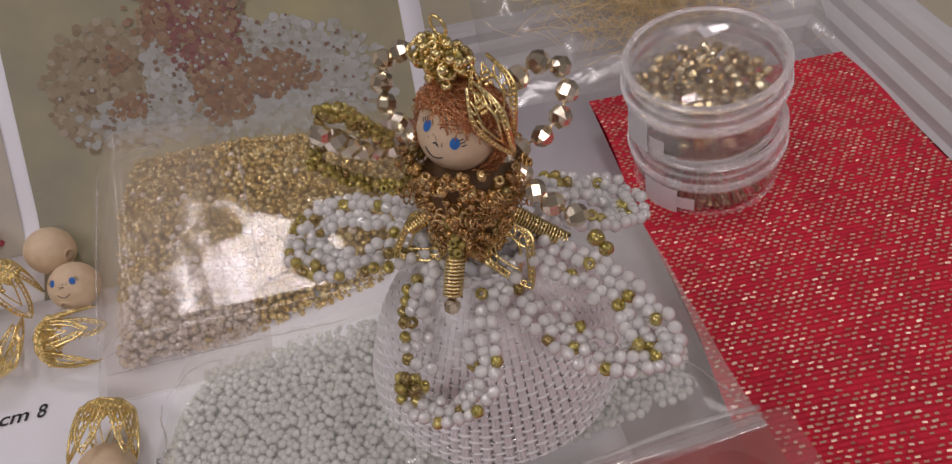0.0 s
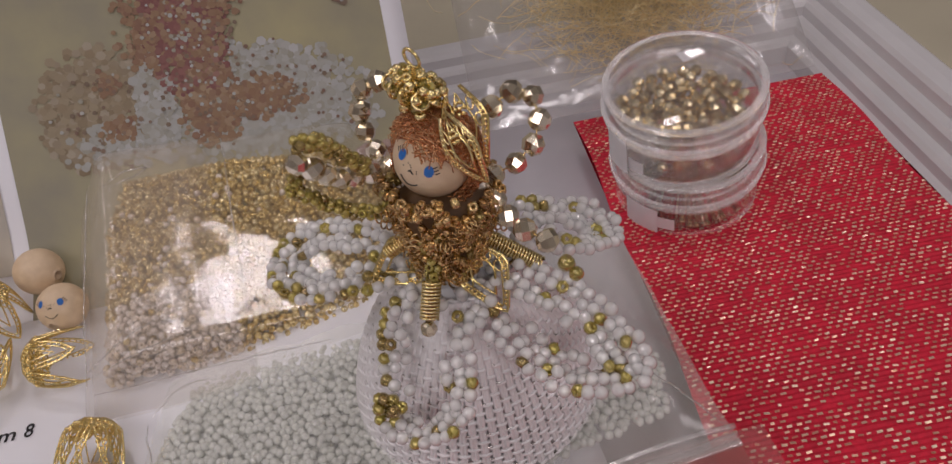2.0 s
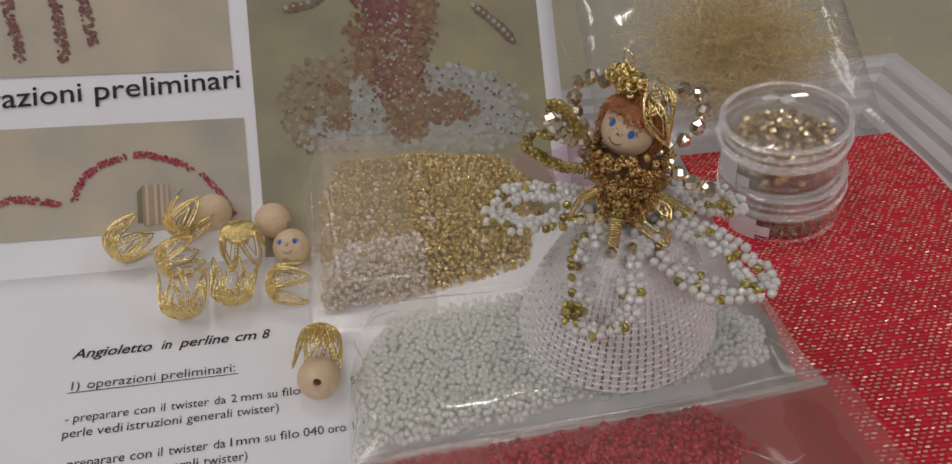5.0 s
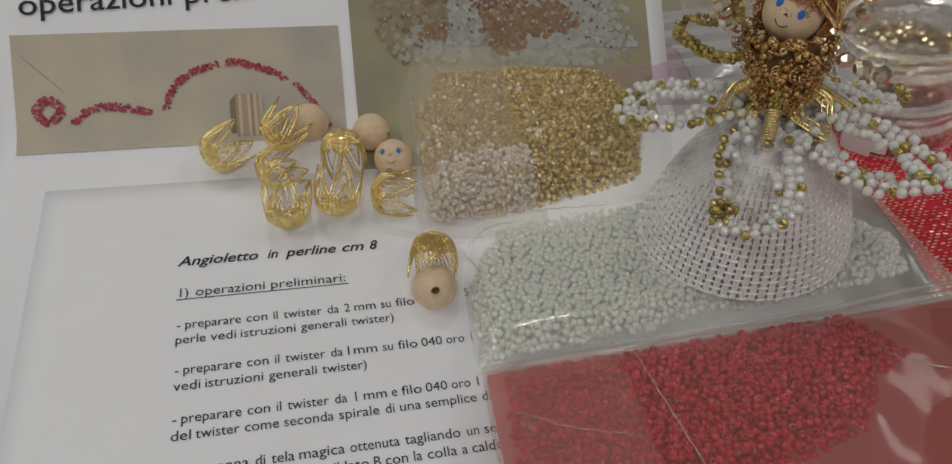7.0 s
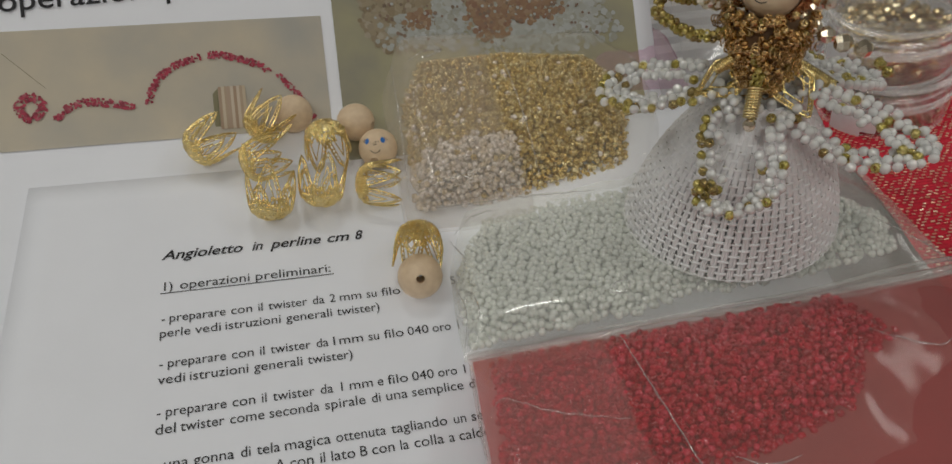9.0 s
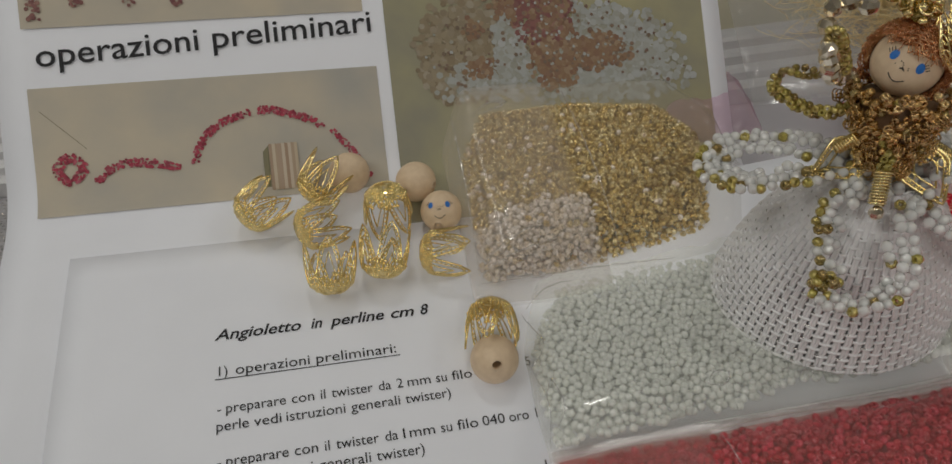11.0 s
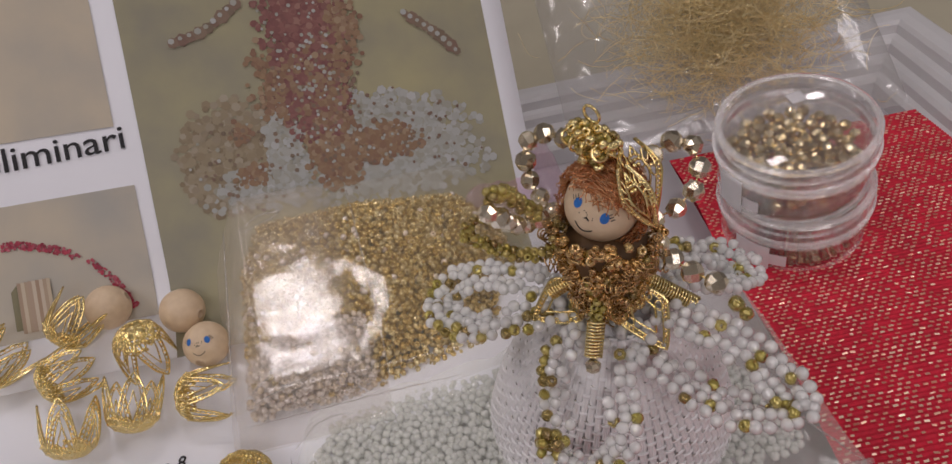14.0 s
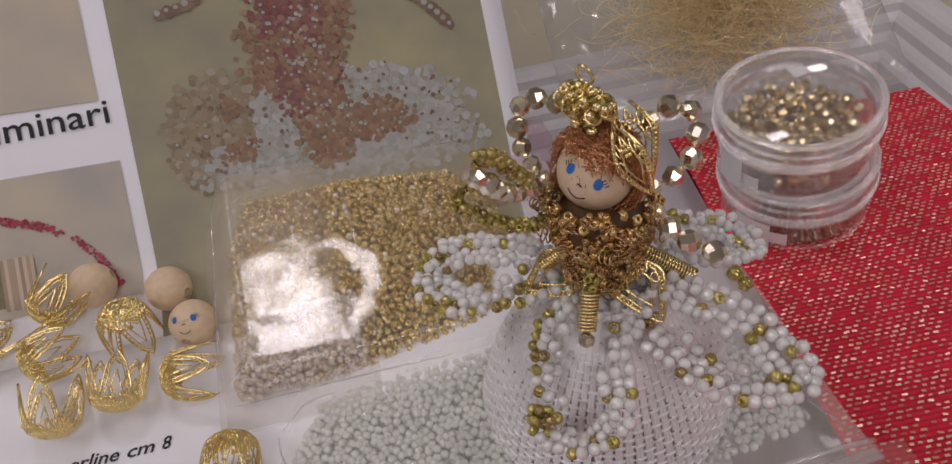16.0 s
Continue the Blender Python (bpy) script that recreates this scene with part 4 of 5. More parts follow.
def wooden_bead(x, y, z, r, axis, label):
    b = empty("wooden_bead", (x, y, z), label=label, category="bead", group="wooden beads")
    h = r * 0.20
    n = 18
    prof = [(h, -r * 0.985)] + [(max(h, r * math.cos(a)), r * math.sin(a)) for a in np.linspace(-1.38, 1.38, n)] + [(h, r * 0.985), (h * 0.9, r * 0.5), (h * 0.9, -r * 0.5)]
    v, f = lathe_vf(prof, 36, close=True)
    o = mesh_ob("body", v, f, M["wood"], b, smooth=True)
    b.rotation_mode = "QUATERNION"
    b.rotation_quaternion = Vector(axis).to_track_quat("Z", "Y")
    on_paper.append(b)
    return b


BR = 0.0058
wooden_bead(-0.0497, 0.1701, 0.0000 + BR, BR, (0.9, 0.2, 0.3), "plain round wooden bead behind a gold filigree cap")
wooden_bead(-0.0313, 0.1646, -0.0002 + BR, BR, (0.8, -0.5, 0.2), "plain round wooden bead beside the bead bag")
wooden_bead(-0.0206, 0.1060, 0.0000 + BR, BR * 1.03, (-0.10, -0.66, 0.74), "drilled wooden bead seated in a gold filigree cap")
M["blue_paint"] = mat("blue_paint", (0.03, 0.17, 0.55), 0.4, var=0.2, scale=900)


def face_bits(centre, r, fwd, up, add):
    """Painted dots and a curved line on a ball; add(name, verts, faces, which)."""
    fwd = Vector(fwd).normalized()
    side = fwd.cross(Vector(up)).normalized()
    upv = side.cross(fwd).normalized()

    def at(a, b, lift=1.012):
        d = (fwd + side * math.tan(a) + upv * math.tan(b)).normalized()
        return Vector(centre) + d * r * lift

    for sgn in (-1, 1):
        ca, cb = sgn * 0.42, 0.22
        ring = [at(ca + 0.125 * math.cos(q), cb + 0.165 * math.sin(q)) for q in np.linspace(0, 2 * math.pi, 14, endpoint=False)]
        add("eye", [tuple(at(ca, cb, 1.02))] + [tuple(p) for p in ring], [(0, 1 + k, 1 + (k + 1) % 14) for k in range(14)], "blue")
        for k in range(3):
            st = [at(ca + sgn * (0.06 + 0.11 * k * 0.5) + sgn * w * 0.10, cb + 0.12 - 0.06 * k + w * 0.10) for w in (0.0, 0.5, 1.0)]
            v, f = tube_vf(st, r * 0.012, 4)
            add("lash", v, f, "ink")
    v, f = tube_vf([at(a, -0.30 - 0.14 * (1 - (a / 0.26) ** 2)) for a in np.linspace(-0.26, 0.26, 11)], r * 0.014, 4)
    add("mouth", v, f, "ink")
    v, f = tube_vf([at(a, -0.03 + 0.03 * (1 - (a / 0.06) ** 2)) for a in np.linspace(-0.06, 0.06, 5)], r * 0.02, 4)
    add("nose", v, f, "ink")
    for _ in range(10):
        a, b = random.uniform(-0.25, 0.25), random.uniform(-0.06, 0.16)
        add("freckle", [tuple(at(a + 0.018 * math.cos(q), b + 0.018 * math.sin(q))) for q in np.linspace(0, 6.283, 6, endpoint=False)], [tuple(range(6))], "ink")


wb = wooden_bead(-0.0259, 0.1530, 0.0000 + BR, BR, (0.3, 0.93, -0.1), "round wooden bead with painted blue eyes and a smile")
bits = {"blue": Pile(), "ink": Pile()}
face_bits((-0.0259, 0.1530, 0.0000 + BR), BR, (-0.22, -0.50, 0.84), (0.02, 0.8, 0.6), lambda n, v, f, w: bits[w].raw(v, f))
winv = (Matrix.Translation(wb.location) @ wb.rotation_quaternion.to_matrix().to_4x4()).inverted()
for k, nm in (("blue", "painted_eyes"), ("ink", "painted_lines")):
    p = bits[k]
    allv = np.concatenate(p.v)
    mesh_ob(nm, [winv @ Vector(q) for q in allv], p.f, M["blue_paint"] if k == "blue" else M["ink"], wb)


lay(SHEET, *on_paper)


# ---------------- filigree ----------------
def leaf_vf(pile, place, idx=0, wire=0.00032):
    """A pointed openwork leaf; place(u, w) gives the spot for u across (-1..1) and w along (0..1)."""
    def half_width(w):
        return 0.30 + 0.70 * math.sin(math.pi / 2 * w / 0.42) if w < 0.42 else ((1 - w) / 0.58) ** 0.85

    ws = np.linspace(0.0, 1.0, 19)
    # twin rim: a plain wire and a row of grains inside it
    for k, r in ((1.0, 1.05), (0.80, 0.65)):
        edge = [place(-half_width(w) * k, w * (0.5 + 0.5 * k)) for w in ws] + [place(half_width(w) * k, w * (0.5 + 0.5 * k)) for w in ws[::-1][1:]]
        pile.raw(*tube_vf(edge, wire * r, 5), idx)
    for w in np.linspace(0.06, 0.94, 17):
        for s in (-1, 1):
            pile.add(SPH_LO[0] * wire * 1.15, SPH_LO[1], Matrix.Translation(place(s * half_width(w) * 0.91, w * 0.96)), idx)
    # two inner blades that meet above the middle
    for s in (-1, 1):
        blade = [place(s * 0.46 * math.sin(math.pi * t) * half_width(0.1 + 0.6 * t), 0.06 + 0.66 * t) for t in np.linspace(0, 1, 11)]
        pile.raw(*tube_vf(blade, wire * 0.75, 4), idx)
        for c, q in ((0.62, 0.20), (0.66, 0.40)):
            pile.raw(*tube_vf([place(s * (c + 0.16 * math.cos(t)) * half_width(q), q + 0.075 * math.sin(t)) for t in np.linspace(0, 5.6, 9)], wire * 0.7, 4), idx)
    # a small flower of grains near the foot
    for k in range(7):
        t = k * math.pi / 3
        rr = 0.0 if k == 6 else 0.20
        pile.add(SPH_LO[0] * wire * 1.5, SPH_LO[1], Matrix.Translation(place(rr * math.cos(t), 0.22 + 0.35 * rr * math.sin(t))), idx)


def cap_mesh():
    p = Pile()
    R, H = 0.0066, 0.0168

    def cup(w):
        a = min(1.0, w * 1.25) * math.pi / 2
        return (R * math.sin(a) * (1 + 0.10 * max(0, w - 0.7)), R * (1 - math.cos(a)) * 0.95 + max(0, w - 0.55) * H * 0.9)

    for k in range(5):
        a0 = 2 * math.pi * k / 5

        def place(u, w):
            rr, z = cup(0.12 + 0.88 * w)
            a = a0 + u * 0.66
            return Vector((rr * math.cos(a), rr * math.sin(a), z))

        leaf_vf(p, place, 0, 0.00025)
    # openwork foot: a thin bowl with raised dots
    v, f = lathe_vf([cup(w) for w in (0.03, 0.08, 0.14, 0.20, 0.26)] + [(a - 0.0002, b + 0.0002) for a, b in (cup(w) for w in (0.26, 0.20, 0.14, 0.08, 0.03))], 20, close=True)
    p.raw(v, f)
    for k in range(75):
        rr, z = cup(0.24 + 0.32 * ((k * 7) % 15) / 15)
        a = 2 * math.pi * k / 75
        p.add(SPH_LO[0] * 0.00046, SPH_LO[1], Matrix.Translation((rr * math.cos(a), rr * math.sin(a), z)))
    for k in range(5):
        for m in (-1, 1):
            a0 = 2 * math.pi * k / 5 + m * 0.22
            p.raw(*tube_vf([(cup(0.40 + 0.10 * math.sin(t))[0] * math.cos(a0 + 0.14 * math.cos(t)), cup(0.40 + 0.10 * math.sin(t))[0] * math.sin(a0 + 0.14 * math.cos(t)), cup(0.40 + 0.10 * math.sin(t))[1]) for t in np.linspace(0, 6.283, 12, endpoint=False)], 0.00026, 4, closed=True))
    for rad, z in ((0.0011, 0.0002), (0.0024, 0.0008)):
        p.raw(*tube_vf([(rad * math.cos(q), rad * math.sin(q), z) for q in np.linspace(0, 2 * math.pi, 14, endpoint=False)], 0.0003, 5, closed=True))
    ob = p.build("filigree_cap", M["gold"])
    return ob


cap = cap_mesh()
tagged(cap, "open gold filigree bead cap lying on the paper", "bead cap", "filigree caps")
first = True
for (x, y, z), d, roll, lab in (((-0.0799, 0.1564, 0.0060), (0.75, 0.55, 0.12), 10, ""), ((-0.0617, 0.1616, 0.0060), (0.62, 0.70, 0.25), 40, ""), ((-0.0655, 0.1500, 0.0060), (0.95, 0.35, 0.05), 20, ""),
                           ((-0.0580, 0.1305, 0.0060), (0.06, 0.96, 0.25), 18, ""), ((-0.0444, 0.1334, 0.0060), (0.14, 0.95, 0.28), 36, ""), ((-0.0415, 0.1560, 0.0150), (0.10, -0.25, -0.96), 0, ""),
                           ((-0.0340, 0.1397, 0.0060), (0.99, -0.12, 0.03), 30, ""), ((-0.0189, 0.1209, 0.0085), (-0.14, -0.98, -0.06), 36, "gold filigree cap fitted round a drilled wooden bead")):
    m = SHEET @ Matrix.Translation((x, y, z)) @ Vector(d).normalized().to_track_quat("Z", "Y").to_matrix().to_4x4() @ pose(0, 0, 0, 0, 0, roll)
    if first:
        cap.matrix_world = m
        first = False
    else:
        o = copy_thing(cap, m)
        if lab:
            tagged(o, lab)

# ---------------- the beaded angel: one mesh ----------------
M["pearl_big"] = island_mat("pearl_big", [(0.95, 0.95, 0.93), (0.99, 0.99, 0.97), (0.97, 0.96, 0.94)], 0.10, spec=0.8, coat=1.0, trans=0.28, sub=0.5)
M["pearl_big"].node_tree.nodes["Principled BSDF"].inputs["Coat IOR"].default_value = 2.0
M["olive_gold"] = island_mat("olive_gold", [(0.58, 0.48, 0.11), (0.76, 0.64, 0.20), (0.40, 0.28, 0.09), (0.66, 0.58, 0.14)], 0.10, 0.45, coat=1.0, trans=0.4)
M["body_gold"] = island_mat("body_gold", [(0.52, 0.30, 0.08), (0.72, 0.46, 0.15), (0.36, 0.19, 0.05), (0.86, 0.64, 0.28)], 0.11, 0.7, coat=1.0, trans=0.3)
M["hair"] = island_mat("hair", [(0.62, 0.26, 0.11), (0.78, 0.40, 0.18), (0.52, 0.19, 0.08), (0.92, 0.60, 0.32)], 0.26, 0.75)
M["mesh_white"] = mat("mesh_white", (0.88, 0.87, 0.88), 0.65, var=0.05, scale=1200)
M["silver"] = island_mat("silver", [(0.75, 0.73, 0.70), (0.6, 0.58, 0.56)], 0.25, 1.0)
M["skirt_lining"] = mat("skirt_lining", (0.70, 0.69, 0.70), 0.8, var=0.1)
M["core_brown"] = mat("core_brown", (0.12, 0.06, 0.02), 0.6, var=0.3)
ANGEL_MATS = [M["pearl_big"], M["olive_gold"], M["facet"], M["gold"], M["wood"], M["hair"], M["mesh_white"], M["blue_paint"], M["ink"], M["body_gold"], M["silver"], M["skirt_lining"], M["core_brown"]]
PEARL, OLIVE, FAC, GOLD, WOOD, HAIR, NET, BLUE, INK, BODY, SILV, LINING, CORE = range(13)
A = Pile()
BASE, TOP = Vector((0.0655, 0.1045, 0.0072)), Vector((0.0658, 0.0965, 0.0492))


def skirt_ring(h):
    """Centre and radius of the skirt at height h (0..1)."""
    c = BASE.lerp(TOP, h)
    r = 0.0274 * (1 - h) + 0.0085 * h + 0.0030 * math.sin(math.pi * h)
    return c, r


def skirt_at(h, a, out=0.0):
    c, r = skirt_ring(h)
    wob = 1 + 0.012 * math.sin(3 * a + 1)
    return Vector((c.x + (r * wob + out) * math.cos(a), c.y + (r * wob + out) * math.sin(a), c.z))


NV, NH = 78, 23
hs = [k / NH * 0.98 - 0.004 for k in range(NH + 1)]
for i in range(NV):
    a = 2 * math.pi * i / NV
    for d in (-0.014, 0.014):
        A.raw(*tube_vf([skirt_at(h, a + d, 0.00028 * (-1) ** (i + j)) for j, h in enumerate(hs)], 0.00047, 5), NET)
for j, h in enumerate(hs):
    n = NV
    A.raw(*tube_vf([skirt_at(h, 2 * math.pi * (i + 0.0) / n, -0.00028 * (-1) ** (i + j)) for i in range(n)], 0.00042, 5, closed=True), NET)
    if j % 2 == 0 and h < 0.9:
        for i in range(0, n, 2):
            if random.random() < 0.75:
                p, q = skirt_at(h + 0.012, 2 * math.pi * (i + 0.25) / n, 0.0003), skirt_at(h + 0.012, 2 * math.pi * (i + 0.8) / n, 0.0003)
                A.raw(*tube_vf([p, q], 0.00016, 4), SILV)
# thin lining
lin_v, lin_f = [], []
for j, h in enumerate(hs):
    for i in range(48):
        lin_v.append(skirt_at(h, 2 * math.pi * i / 48, -0.0012))
for j in range(NH):
    for i in range(48):
        lin_f.append((j * 48 + i, j * 48 + (i + 1) % 48, (j + 1) * 48 + (i + 1) % 48, (j + 1) * 48 + i))
lin_f.append(tuple(NH * 48 + i for i in range(48)))
A.raw(lin_v, lin_f, LINING)

PR = 0.00118


def pearl(p, r=PR, idx=PEARL):
    A.add(SPH[0] * np.array((r, r, r * 0.9)), SPH[1], Matrix.Translation(p) @ spin(), idx)


def seed(p, r=0.00105, idx=OLIVE):
    A.add(SEED[0] * np.array((r, r, r)), SEED[1], Matrix.Translation(p) @ spin(), idx)


def petal(pts, rows, spots, step=0.00226, gap=0.00205):
    """A flat looped band of pearls; spots: stretches (from, to, row) strung with gold beads."""
    path = smooth_path([np.array(p) / 1000 for p in pts], step)
    cen = path.mean(axis=0)
    n = len(path)
    for r in range(rows):
        for i, p in enumerate(path):
            t = path[min(i + 1, n - 1)] - path[max(i - 1, 0)]
            nn = np.array((-t[1], t[0], 0))
            nn /= np.linalg.norm(nn) + 1e-9
            if nn @ (cen - p) < 0:
                nn = -nn
            u = i / (n - 1)
            if r == rows - 1 and random.random() < 0.35:
                continue
            q = p + nn * gap * (r + 0.4) + np.array((random.uniform(-.38, .38), random.uniform(-.38, .38), random.uniform(-.6, .6))) * 0.001
            q[2] += 0.0007 * math.sin(r * 1.9 + 0.4)
            gold = any(a <= u <= b and r == rr for a, b, rr in spots) or random.random() < 0.08
            if gold:
                seed(Vector(q), 0.00118)
            else:
                pearl(Vector(q), PR * random.uniform(0.92, 1.06))
    # wires between the rows
    for i in range(1, n - 1, 2):
        p = path[i]
        t = path[i + 1] - path[i - 1]
        nn = np.array((-t[1], t[0], 0))
        nn /= np.linalg.norm(nn) + 1e-9
        if nn @ (cen - p) < 0:
            nn = -nn
        A.raw(*tube_vf([p + nn * gap * k for k in (0.3, 0.8, 1.4, 1.9)], 0.00014, 4), SILV)


P1 = [(60.2, 99.6, 52.4), (56.1, 106.1, 52.4), (49.8, 112.8, 51.6), (42.4, 117.5, 50.1), (35.1, 117.0, 48.5), (31.1, 112.2, 47.2), (31.9, 104.7, 47.7), (36.7, 99.2, 47.7), (45.2, 95.4, 49.4), (53.3, 93.5, 50.8), (59.2, 91.8, 51.5)]
P2 = [(74.7, 103.3, 52.1), (80.3, 106.0, 50.2), (87.6, 107.1, 47.1), (94.2, 105.3, 45.6), (97.9, 99.9, 44.3), (96.3, 94.1, 44.2), (89.9, 90.9, 46.0), (82.5, 91.5, 48.7), (76.2, 92.7, 51.2)]
P3 = [(74.4, 91.3, 52.0), (78.7, 87.4, 50.2), (83.3, 81.9, 49.2), (86.9, 74.6, 47.6), (88.5, 66.7, 46.6), (86.0, 61.7, 45.2), (80.1, 62.6, 44.2), (74.5, 66.5, 42.5), (69.9, 72.7, 42.5), (66.4, 78.2, 45.0), (62.9, 83.3, 48.0)]
P4 = [(56.2, 92.3, 50.5), (50.5, 92.4, 46.5), (47.3, 89.3, 42.0), (46.2, 84.9, 37.6), (43.3, 80.8, 33.2), (45.9, 75.4, 32.1), (51.6, 71.3, 33.9), (57.5, 70.8, 37.5), (61.3, 74.5, 41.2), (62.7, 79.2, 44.5), (64.3, 83.4, 47.5)]
petal(P1, 4, [(0.16, 0.19, 1), (0.27, 0.30, 1), (0.42, 0.46, 0), (0.60, 0.66, 0), (0.64, 0.70, 1), (0.72, 0.74, 2), (0.80, 0.88, 0), (0.84, 0.93, 1)])
petal(P2, 4, [(0.10, 0.17, 0), (0.14, 0.20, 1), (0.3, 0.32, 1), (0.56, 0.60, 2)])
petal(P3, 4, [(0.16, 0.18, 1), (0.27, 0.31, 1), (0.38, 0.41, 1), (0.45, 0.52, 2), (0.84, 0.87, 0), (0.66, 0.68, 0)])
petal(P4, 3, [(0.05, 0.26, 0), (0.30, 0.42, 0), (0.36, 0.46, 1), (0.52, 0.56, 0), (0.60, 0.64, 1), (0.66, 0.70, 0), (0.82, 0.86, 0)])
# stray gold cluster at the tip of the front loop
for p in ((44.5, 80.5, 36.0), (45.9, 81.4, 36.9), (47.3, 80.7, 36.8), (48.3, 79.4, 35.9), (47.0, 78.8, 36.4), (45.0, 82.4, 36.3)):
    seed(Vector(p) / 1000, 0.0012)

for _ in range(64):
    a, rr = random.uniform(0, 6.283), random.uniform(0.003, 0.0115)
    pearl(Vector((0.0653 + rr * math.cos(a), 0.0953 + rr * math.sin(a), 0.0501 + random.uniform(-0.001, 0.0006) - 0.08 * max(0, rr - 0.006))))

# bodice: a bristling cone of gold beads and curled wire
NECK, WAIST = Vector((0.0658, 0.0964, 0.0685)), Vector((0.0634, 0.0934, 0.0502))
cone_v, cone_f = lathe_vf([(0.0, 0.0), (0.0030, 0.0), (0.0048, 0.004), (0.0065, 0.009), (0.0080, 0.013), (0.0070, 0.0165), (0.0, 0.018)], 20)
up = (NECK - WAIST).normalized().to_track_quat("Z", "Y").to_matrix().to_4x4()
A.add(cone_v, cone_f, Matrix.Translation(WAIST) @ up, CORE)
for _ in range(560):
    h = random.random() ** 0.8
    a = random.uniform(0, 6.283)
    r = 0.0036 + 0.0056 * h ** 0.9 + random.uniform(-.0006, .0010)
    p = Matrix.Translation(WAIST) @ up @ Vector((r * math.cos(a), r * math.sin(a), h * 0.0185 + random.uniform(-.0006, .0006)))
    A.add(SEED[0] * 0.00092 * random.uniform(0.8, 1.15), SEED[1], Matrix.Translation(p) @ spin(), BODY if random.random() < 0.9 else OLIVE)
for _ in range(90):
    h, a = random.random(), random.uniform(0, 6.283)
    r = 0.0042 + 0.0062 * h
    p = Matrix.Translation(WAIST) @ up @ Vector((r * math.cos(a), r * math.sin(a), h * 0.0165))
    m = spin()
    A.raw(*tube_vf([p + m.to_3x3() @ Vector((0.0009 * math.cos(q), 0.0009 * math.sin(q), 0.00016 * q)) for q in np.linspace(0, 15, 34)], 0.00016, 4), BODY)


def coil(p0, p1, r, pitch, wire, idx):
    p0, p1 = Vector(p0) / 1000, Vector(p1) / 1000
    d = p1 - p0
    m = d.normalized().to_track_quat("Z", "Y").to_matrix()
    n = int(d.length / pitch * 12)
    A.raw(*tube_vf([p0 + m @ Vector((r * math.cos(k * 0.5236), r * math.sin(k * 0.5236), d.length * k / n)) for k in range(n + 1)], wire, 5), idx)
    A.raw(*tube_vf([p0, p1], r * 0.75, 8), idx)


def rope(pts, r, step, idx, turn=3):
    """A rope of seed beads wound round a core."""
    path = smooth_path([np.array(p) / 1000 for p in pts], step)
    for i, p in enumerate(path):
        t = Vector(path[min(i + 1, len(path) - 1)] - path[max(i - 1, 0)]).normalized()
        s = t.orthogonal().normalized()
        w = t.cross(s)
        for k in range(turn):
            a = 6.283 * k / turn + i * 0.7
            A.add(SEED[0] * r, SEED[1], Matrix.Translation(Vector(p) + (s * math.cos(a) + w * math.sin(a)) * r * 1.0) @ spin(), idx)


def string(pts, r, step, idx=FAC):
    for p in smooth_path([np.array(p) / 1000 for p in pts], step):
        A.add(FACET[0] * r * random.uniform(0.93, 1.05), FACET[1], Matrix.Translation(p) @ spin(), idx)
    A.raw(*tube_vf([Vector(q) / 1000 for q in pts], 0.00018, 4), GOLD)


# wings of faceted beads
string([(63.3, 107.4, 80.4), (58.8, 110.4, 81.1), (56.5, 109.4, 77.6), (56.2, 107.5, 73.8), (57.0, 105.2, 70.8), (58.3, 102.7, 68.9)], 0.00195, 0.0039)
string([(58.4, 101.6, 69.1), (53.1, 99.3, 71.2), (49.5, 96.0, 74.5), (46.9, 93.2, 79.1), (45.1, 91.5, 81.8)], 0.00190, 0.0038)
string([(73.8, 101.3, 72.8), (78.3, 101.2, 76.7), (82.9, 100.9, 77.4), (83.7, 97.4, 74.6), (81.9, 95.1, 71.2), (78.5, 94.9, 68.2), (74.4, 95.6, 66.4)], 0.00200, 0.0039)
string([(71.3, 95.0, 65.4), (73.0, 90.8, 64.8), (73.8, 86.6, 64.3), (75.1, 83.4, 63.9), (77.6, 79.8, 63.6)], 0.00200, 0.0040)
seed(Vector((0.0790, 0.0758, 0.0618)), 0.0014, OLIVE)
seed(Vector((0.0800, 0.0744, 0.0604)), 0.0012, OLIVE)
rope([(45.9, 92.3, 84.2), (48.7, 94.2, 82.6), (51.7, 96.6, 77.3), (54.3, 98.7, 73.1)], 0.00085, 0.0011, OLIVE, 3)
coil((71.1, 92.5, 56.1), (78.3, 87.8, 50.9), 0.0013, 0.00055, 0.00026, GOLD)
rope([(42.0, 102.3, 70.2), (44.7, 101.9, 67.5), (48.5, 101.0, 64.6), (53.3, 100.0, 62.8), (58.4, 98.8, 63.6)], 0.00085, 0.0014, OLIVE, 3)
rope([(42.0, 102.3, 70.2), (43.7, 103.0, 72.1), (47.2, 102.6, 72.1), (51.1, 101.7, 70.8)], 0.00080, 0.0014, OLIVE, 2)
rope([(58.9, 93.6, 63.9), (60.5, 91.1, 60.1), (60.8, 89.4, 57.5), (59.3, 87.9, 54.3)], 0.00085, 0.0013, OLIVE, 3)
coil((59.4, 87.8, 54.7), (57.2, 84.9, 49.2), 0.0015, 0.0006, 0.00026, GOLD)
coil((57.4, 95.4, 58.5), (53.7, 95.9, 56.4), 0.0012, 0.00055, 0.00025, GOLD)
A.add(FACET[0] * 0.0015, FACET[1], Matrix.Translation((0.0567, 0.0839, 0.0481)), FAC)


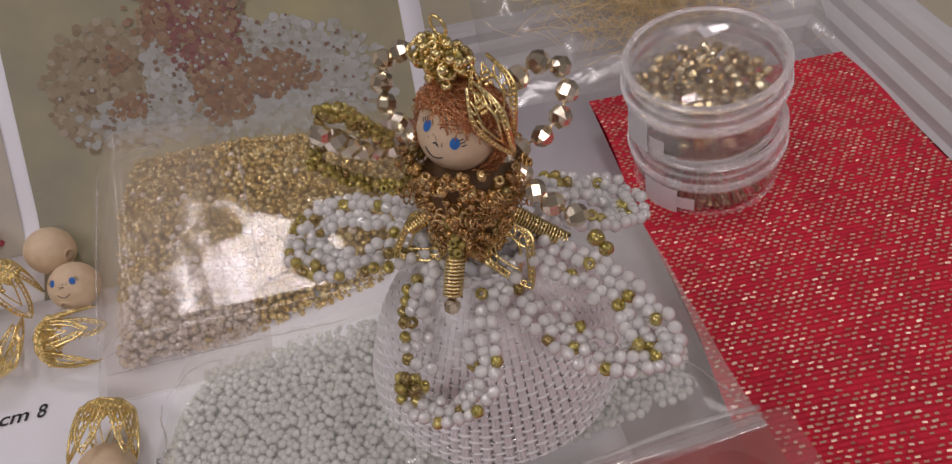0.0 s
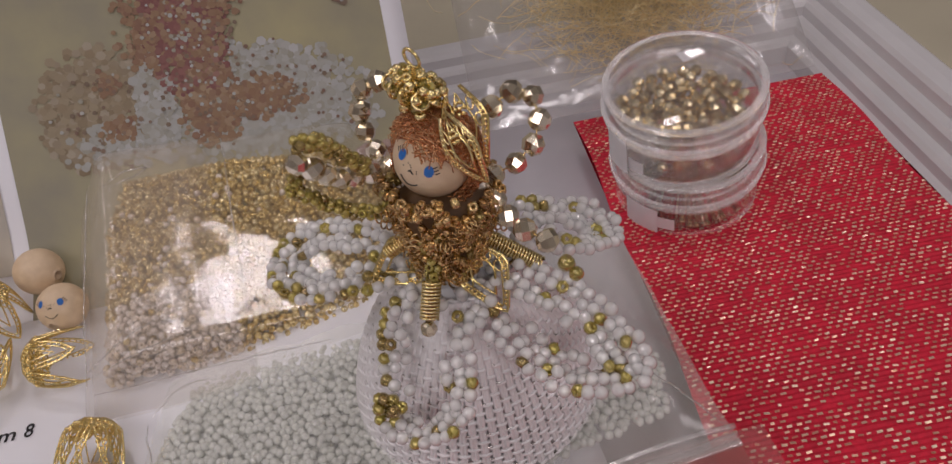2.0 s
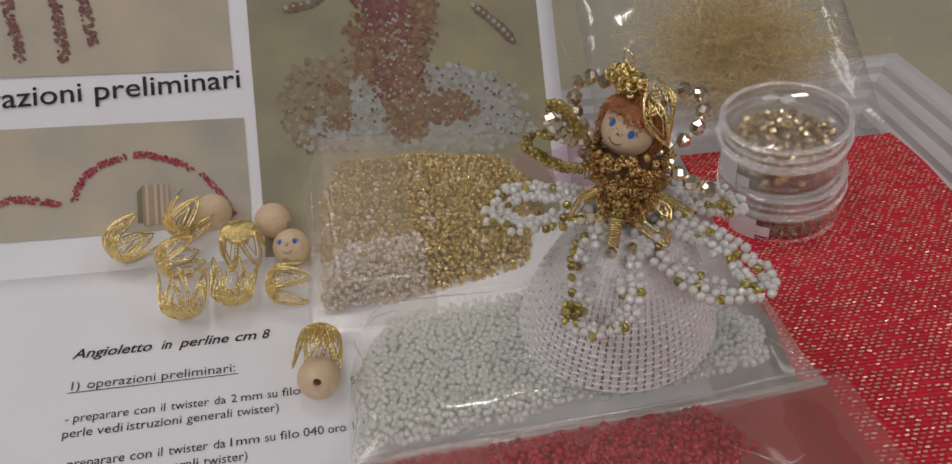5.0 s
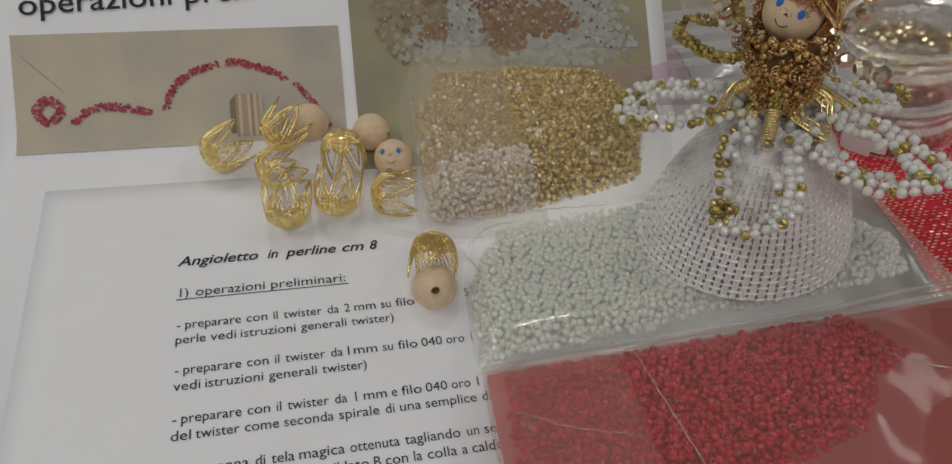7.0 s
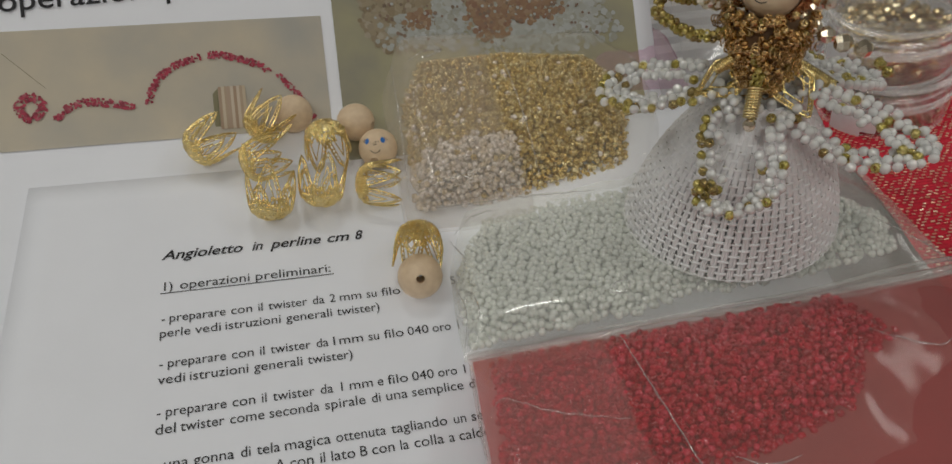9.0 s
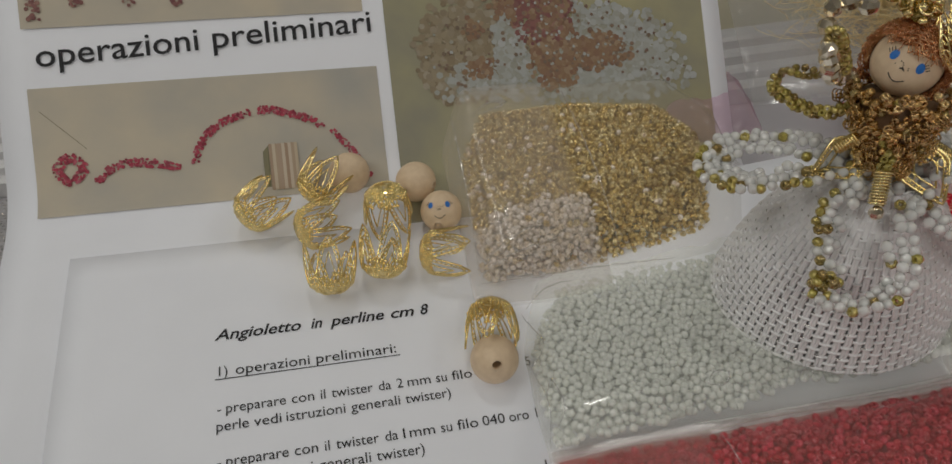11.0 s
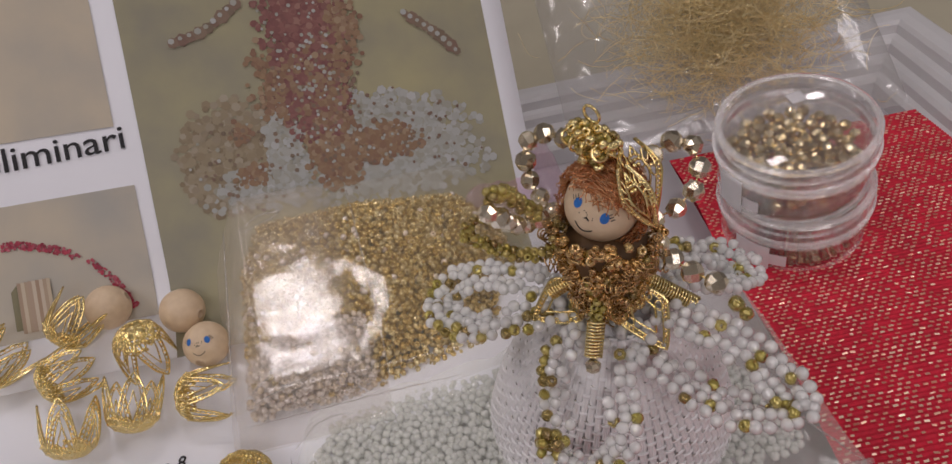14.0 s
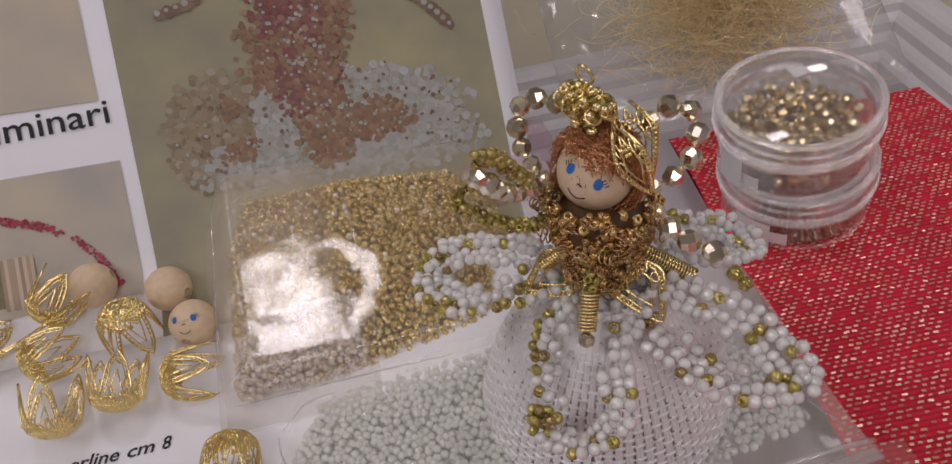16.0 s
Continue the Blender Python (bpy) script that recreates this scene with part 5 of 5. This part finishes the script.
def flat_leaf(root, tip, width, bulge, idx=GOLD, wire=0.00030):
    root, tip = Vector(root) / 1000, Vector(tip) / 1000
    d = tip - root
    side = d.cross(Vector((-0.384, -0.736, 0.557))).normalized()
    nrm = side.cross(d).normalized()
    leaf_vf(A, lambda u, w: root + d * w + side * u * width / 2000 + nrm * (bulge / 1000 * math.sin(math.pi * w) - 0.0006 * u * u), idx, wire)


flat_leaf((60.2, 94.3, 56.5), (50.0, 96.8, 50.5), 9.0, 0.6, GOLD, 0.00030)
flat_leaf((66.9, 90.5, 57.2), (70.2, 82.8, 47.5), 9.0, 0.6, GOLD, 0.00030)

# head: wooden ball, painted face, copper hair, gold crown
HEAD, HR = Vector((0.0651, 0.0957, 0.0733)), 0.0064
FACE = Vector((-0.682, -0.681, 0.267)).normalized()
v, f = sphere_vf(28, 18)
A.add(v * HR, f, Matrix.Translation(HEAD), WOOD)
face_bits(HEAD, HR, FACE, (0.403, -0.130, 0.906), lambda n, vv, ff, w: A.raw(vv, ff, BLUE if w == "blue" else INK))
HUP = Vector((0.462, 0.026, 0.887)).normalized()
side = FACE.cross(HUP).normalized()
FUP = (HUP - FACE * HUP.dot(FACE)).normalized()


def hairy(d):
    return d.dot(FUP) > 0.46 + 0.06 * d.dot(side) or d.dot(FACE) < 0.14 - 0.15 * abs(d.dot(FUP)) and d.dot(FUP) > -0.75


for _ in range(2600):
    d = Vector((random.gauss(0, 1), random.gauss(0, 1), random.gauss(0, 1))).normalized()
    if not hairy(d):
        continue
    pts = []
    t = d.cross(FACE + 0.5 * Vector((random.gauss(0, 1), random.gauss(0, 1), random.gauss(0, 1)))).normalized()
    r = HR * random.uniform(1.04, 1.32)
    for k in range(7):
        q = (d + t * (k - 3) * 0.06).normalized()
        pts.append(HEAD + q * (r + 0.00030 * math.sin(k * 2.0)))
    A.raw(*tube_vf(pts, 0.00011, 3), HAIR)
cap_v, cap_f = sphere_vf(24, 14)
keep = [q for q in cap_f if all(hairy(Vector(cap_v[i])) for i in q)]
A.add(cap_v * HR * 1.045, keep, Matrix.Translation(HEAD), HAIR)
flat_leaf((70.1, 95.1, 84.8), (72.4, 90.5, 72.3), 7.0, 2.2, GOLD, 0.00026)
flat_leaf((67.4, 91.8, 82.5), (71.8, 89.1, 70.5), 5.0, 2.6, GOLD, 0.00028)
# crown of gold wire rings and beads
CROWN = Vector((0.0644, 0.0976, 0.0837))
for k in range(11):
    a = 6.283 * k / 11
    c = CROWN + side * 0.0040 * math.cos(a) + HUP.cross(side) * 0.0034 * math.sin(a) + HUP * 0.0010
    m = spin()
    A.raw(*tube_vf([c + m.to_3x3() @ Vector((0.0013 * math.cos(q), 0.0013 * math.sin(q), 0)) for q in np.linspace(0, 6.283, 12, endpoint=False)], 0.0003, 5, closed=True), GOLD)
    seed(c + HUP * 0.0015, 0.0009, GOLD)
for k in range(60):
    a, rr = random.uniform(0, 6.283), random.uniform(0, 0.0042)
    c = CROWN + side * rr * math.cos(a) + HUP.cross(side) * rr * math.sin(a) + HUP * random.uniform(-0.0015, 0.0026 + 0.0016 * (1 - rr / 0.0042))
    seed(c, 0.0009, GOLD if random.random() < 0.6 else OLIVE)
RINGC = Vector((0.0653, 0.0976, 0.0899))
rs = side
A.raw(*tube_vf([RINGC + rs * 0.0014 * math.cos(q) + Vector((0, 0, 0.0014)) * math.sin(q) for q in np.linspace(0, 6.283, 16, endpoint=False)], 0.00028, 5, closed=True), GOLD)
A.raw(*tube_vf([CROWN, RINGC - Vector((0, 0, 0.0014))], 0.0004, 5), GOLD)
angel = A.build("beaded_angel", ANGEL_MATS)
for p in angel.data.polygons:
    if p.material_index == FAC:
        p.use_smooth = False
tagged(angel, "small beaded angel doll with pearl petals and white woven skirt", "doll")
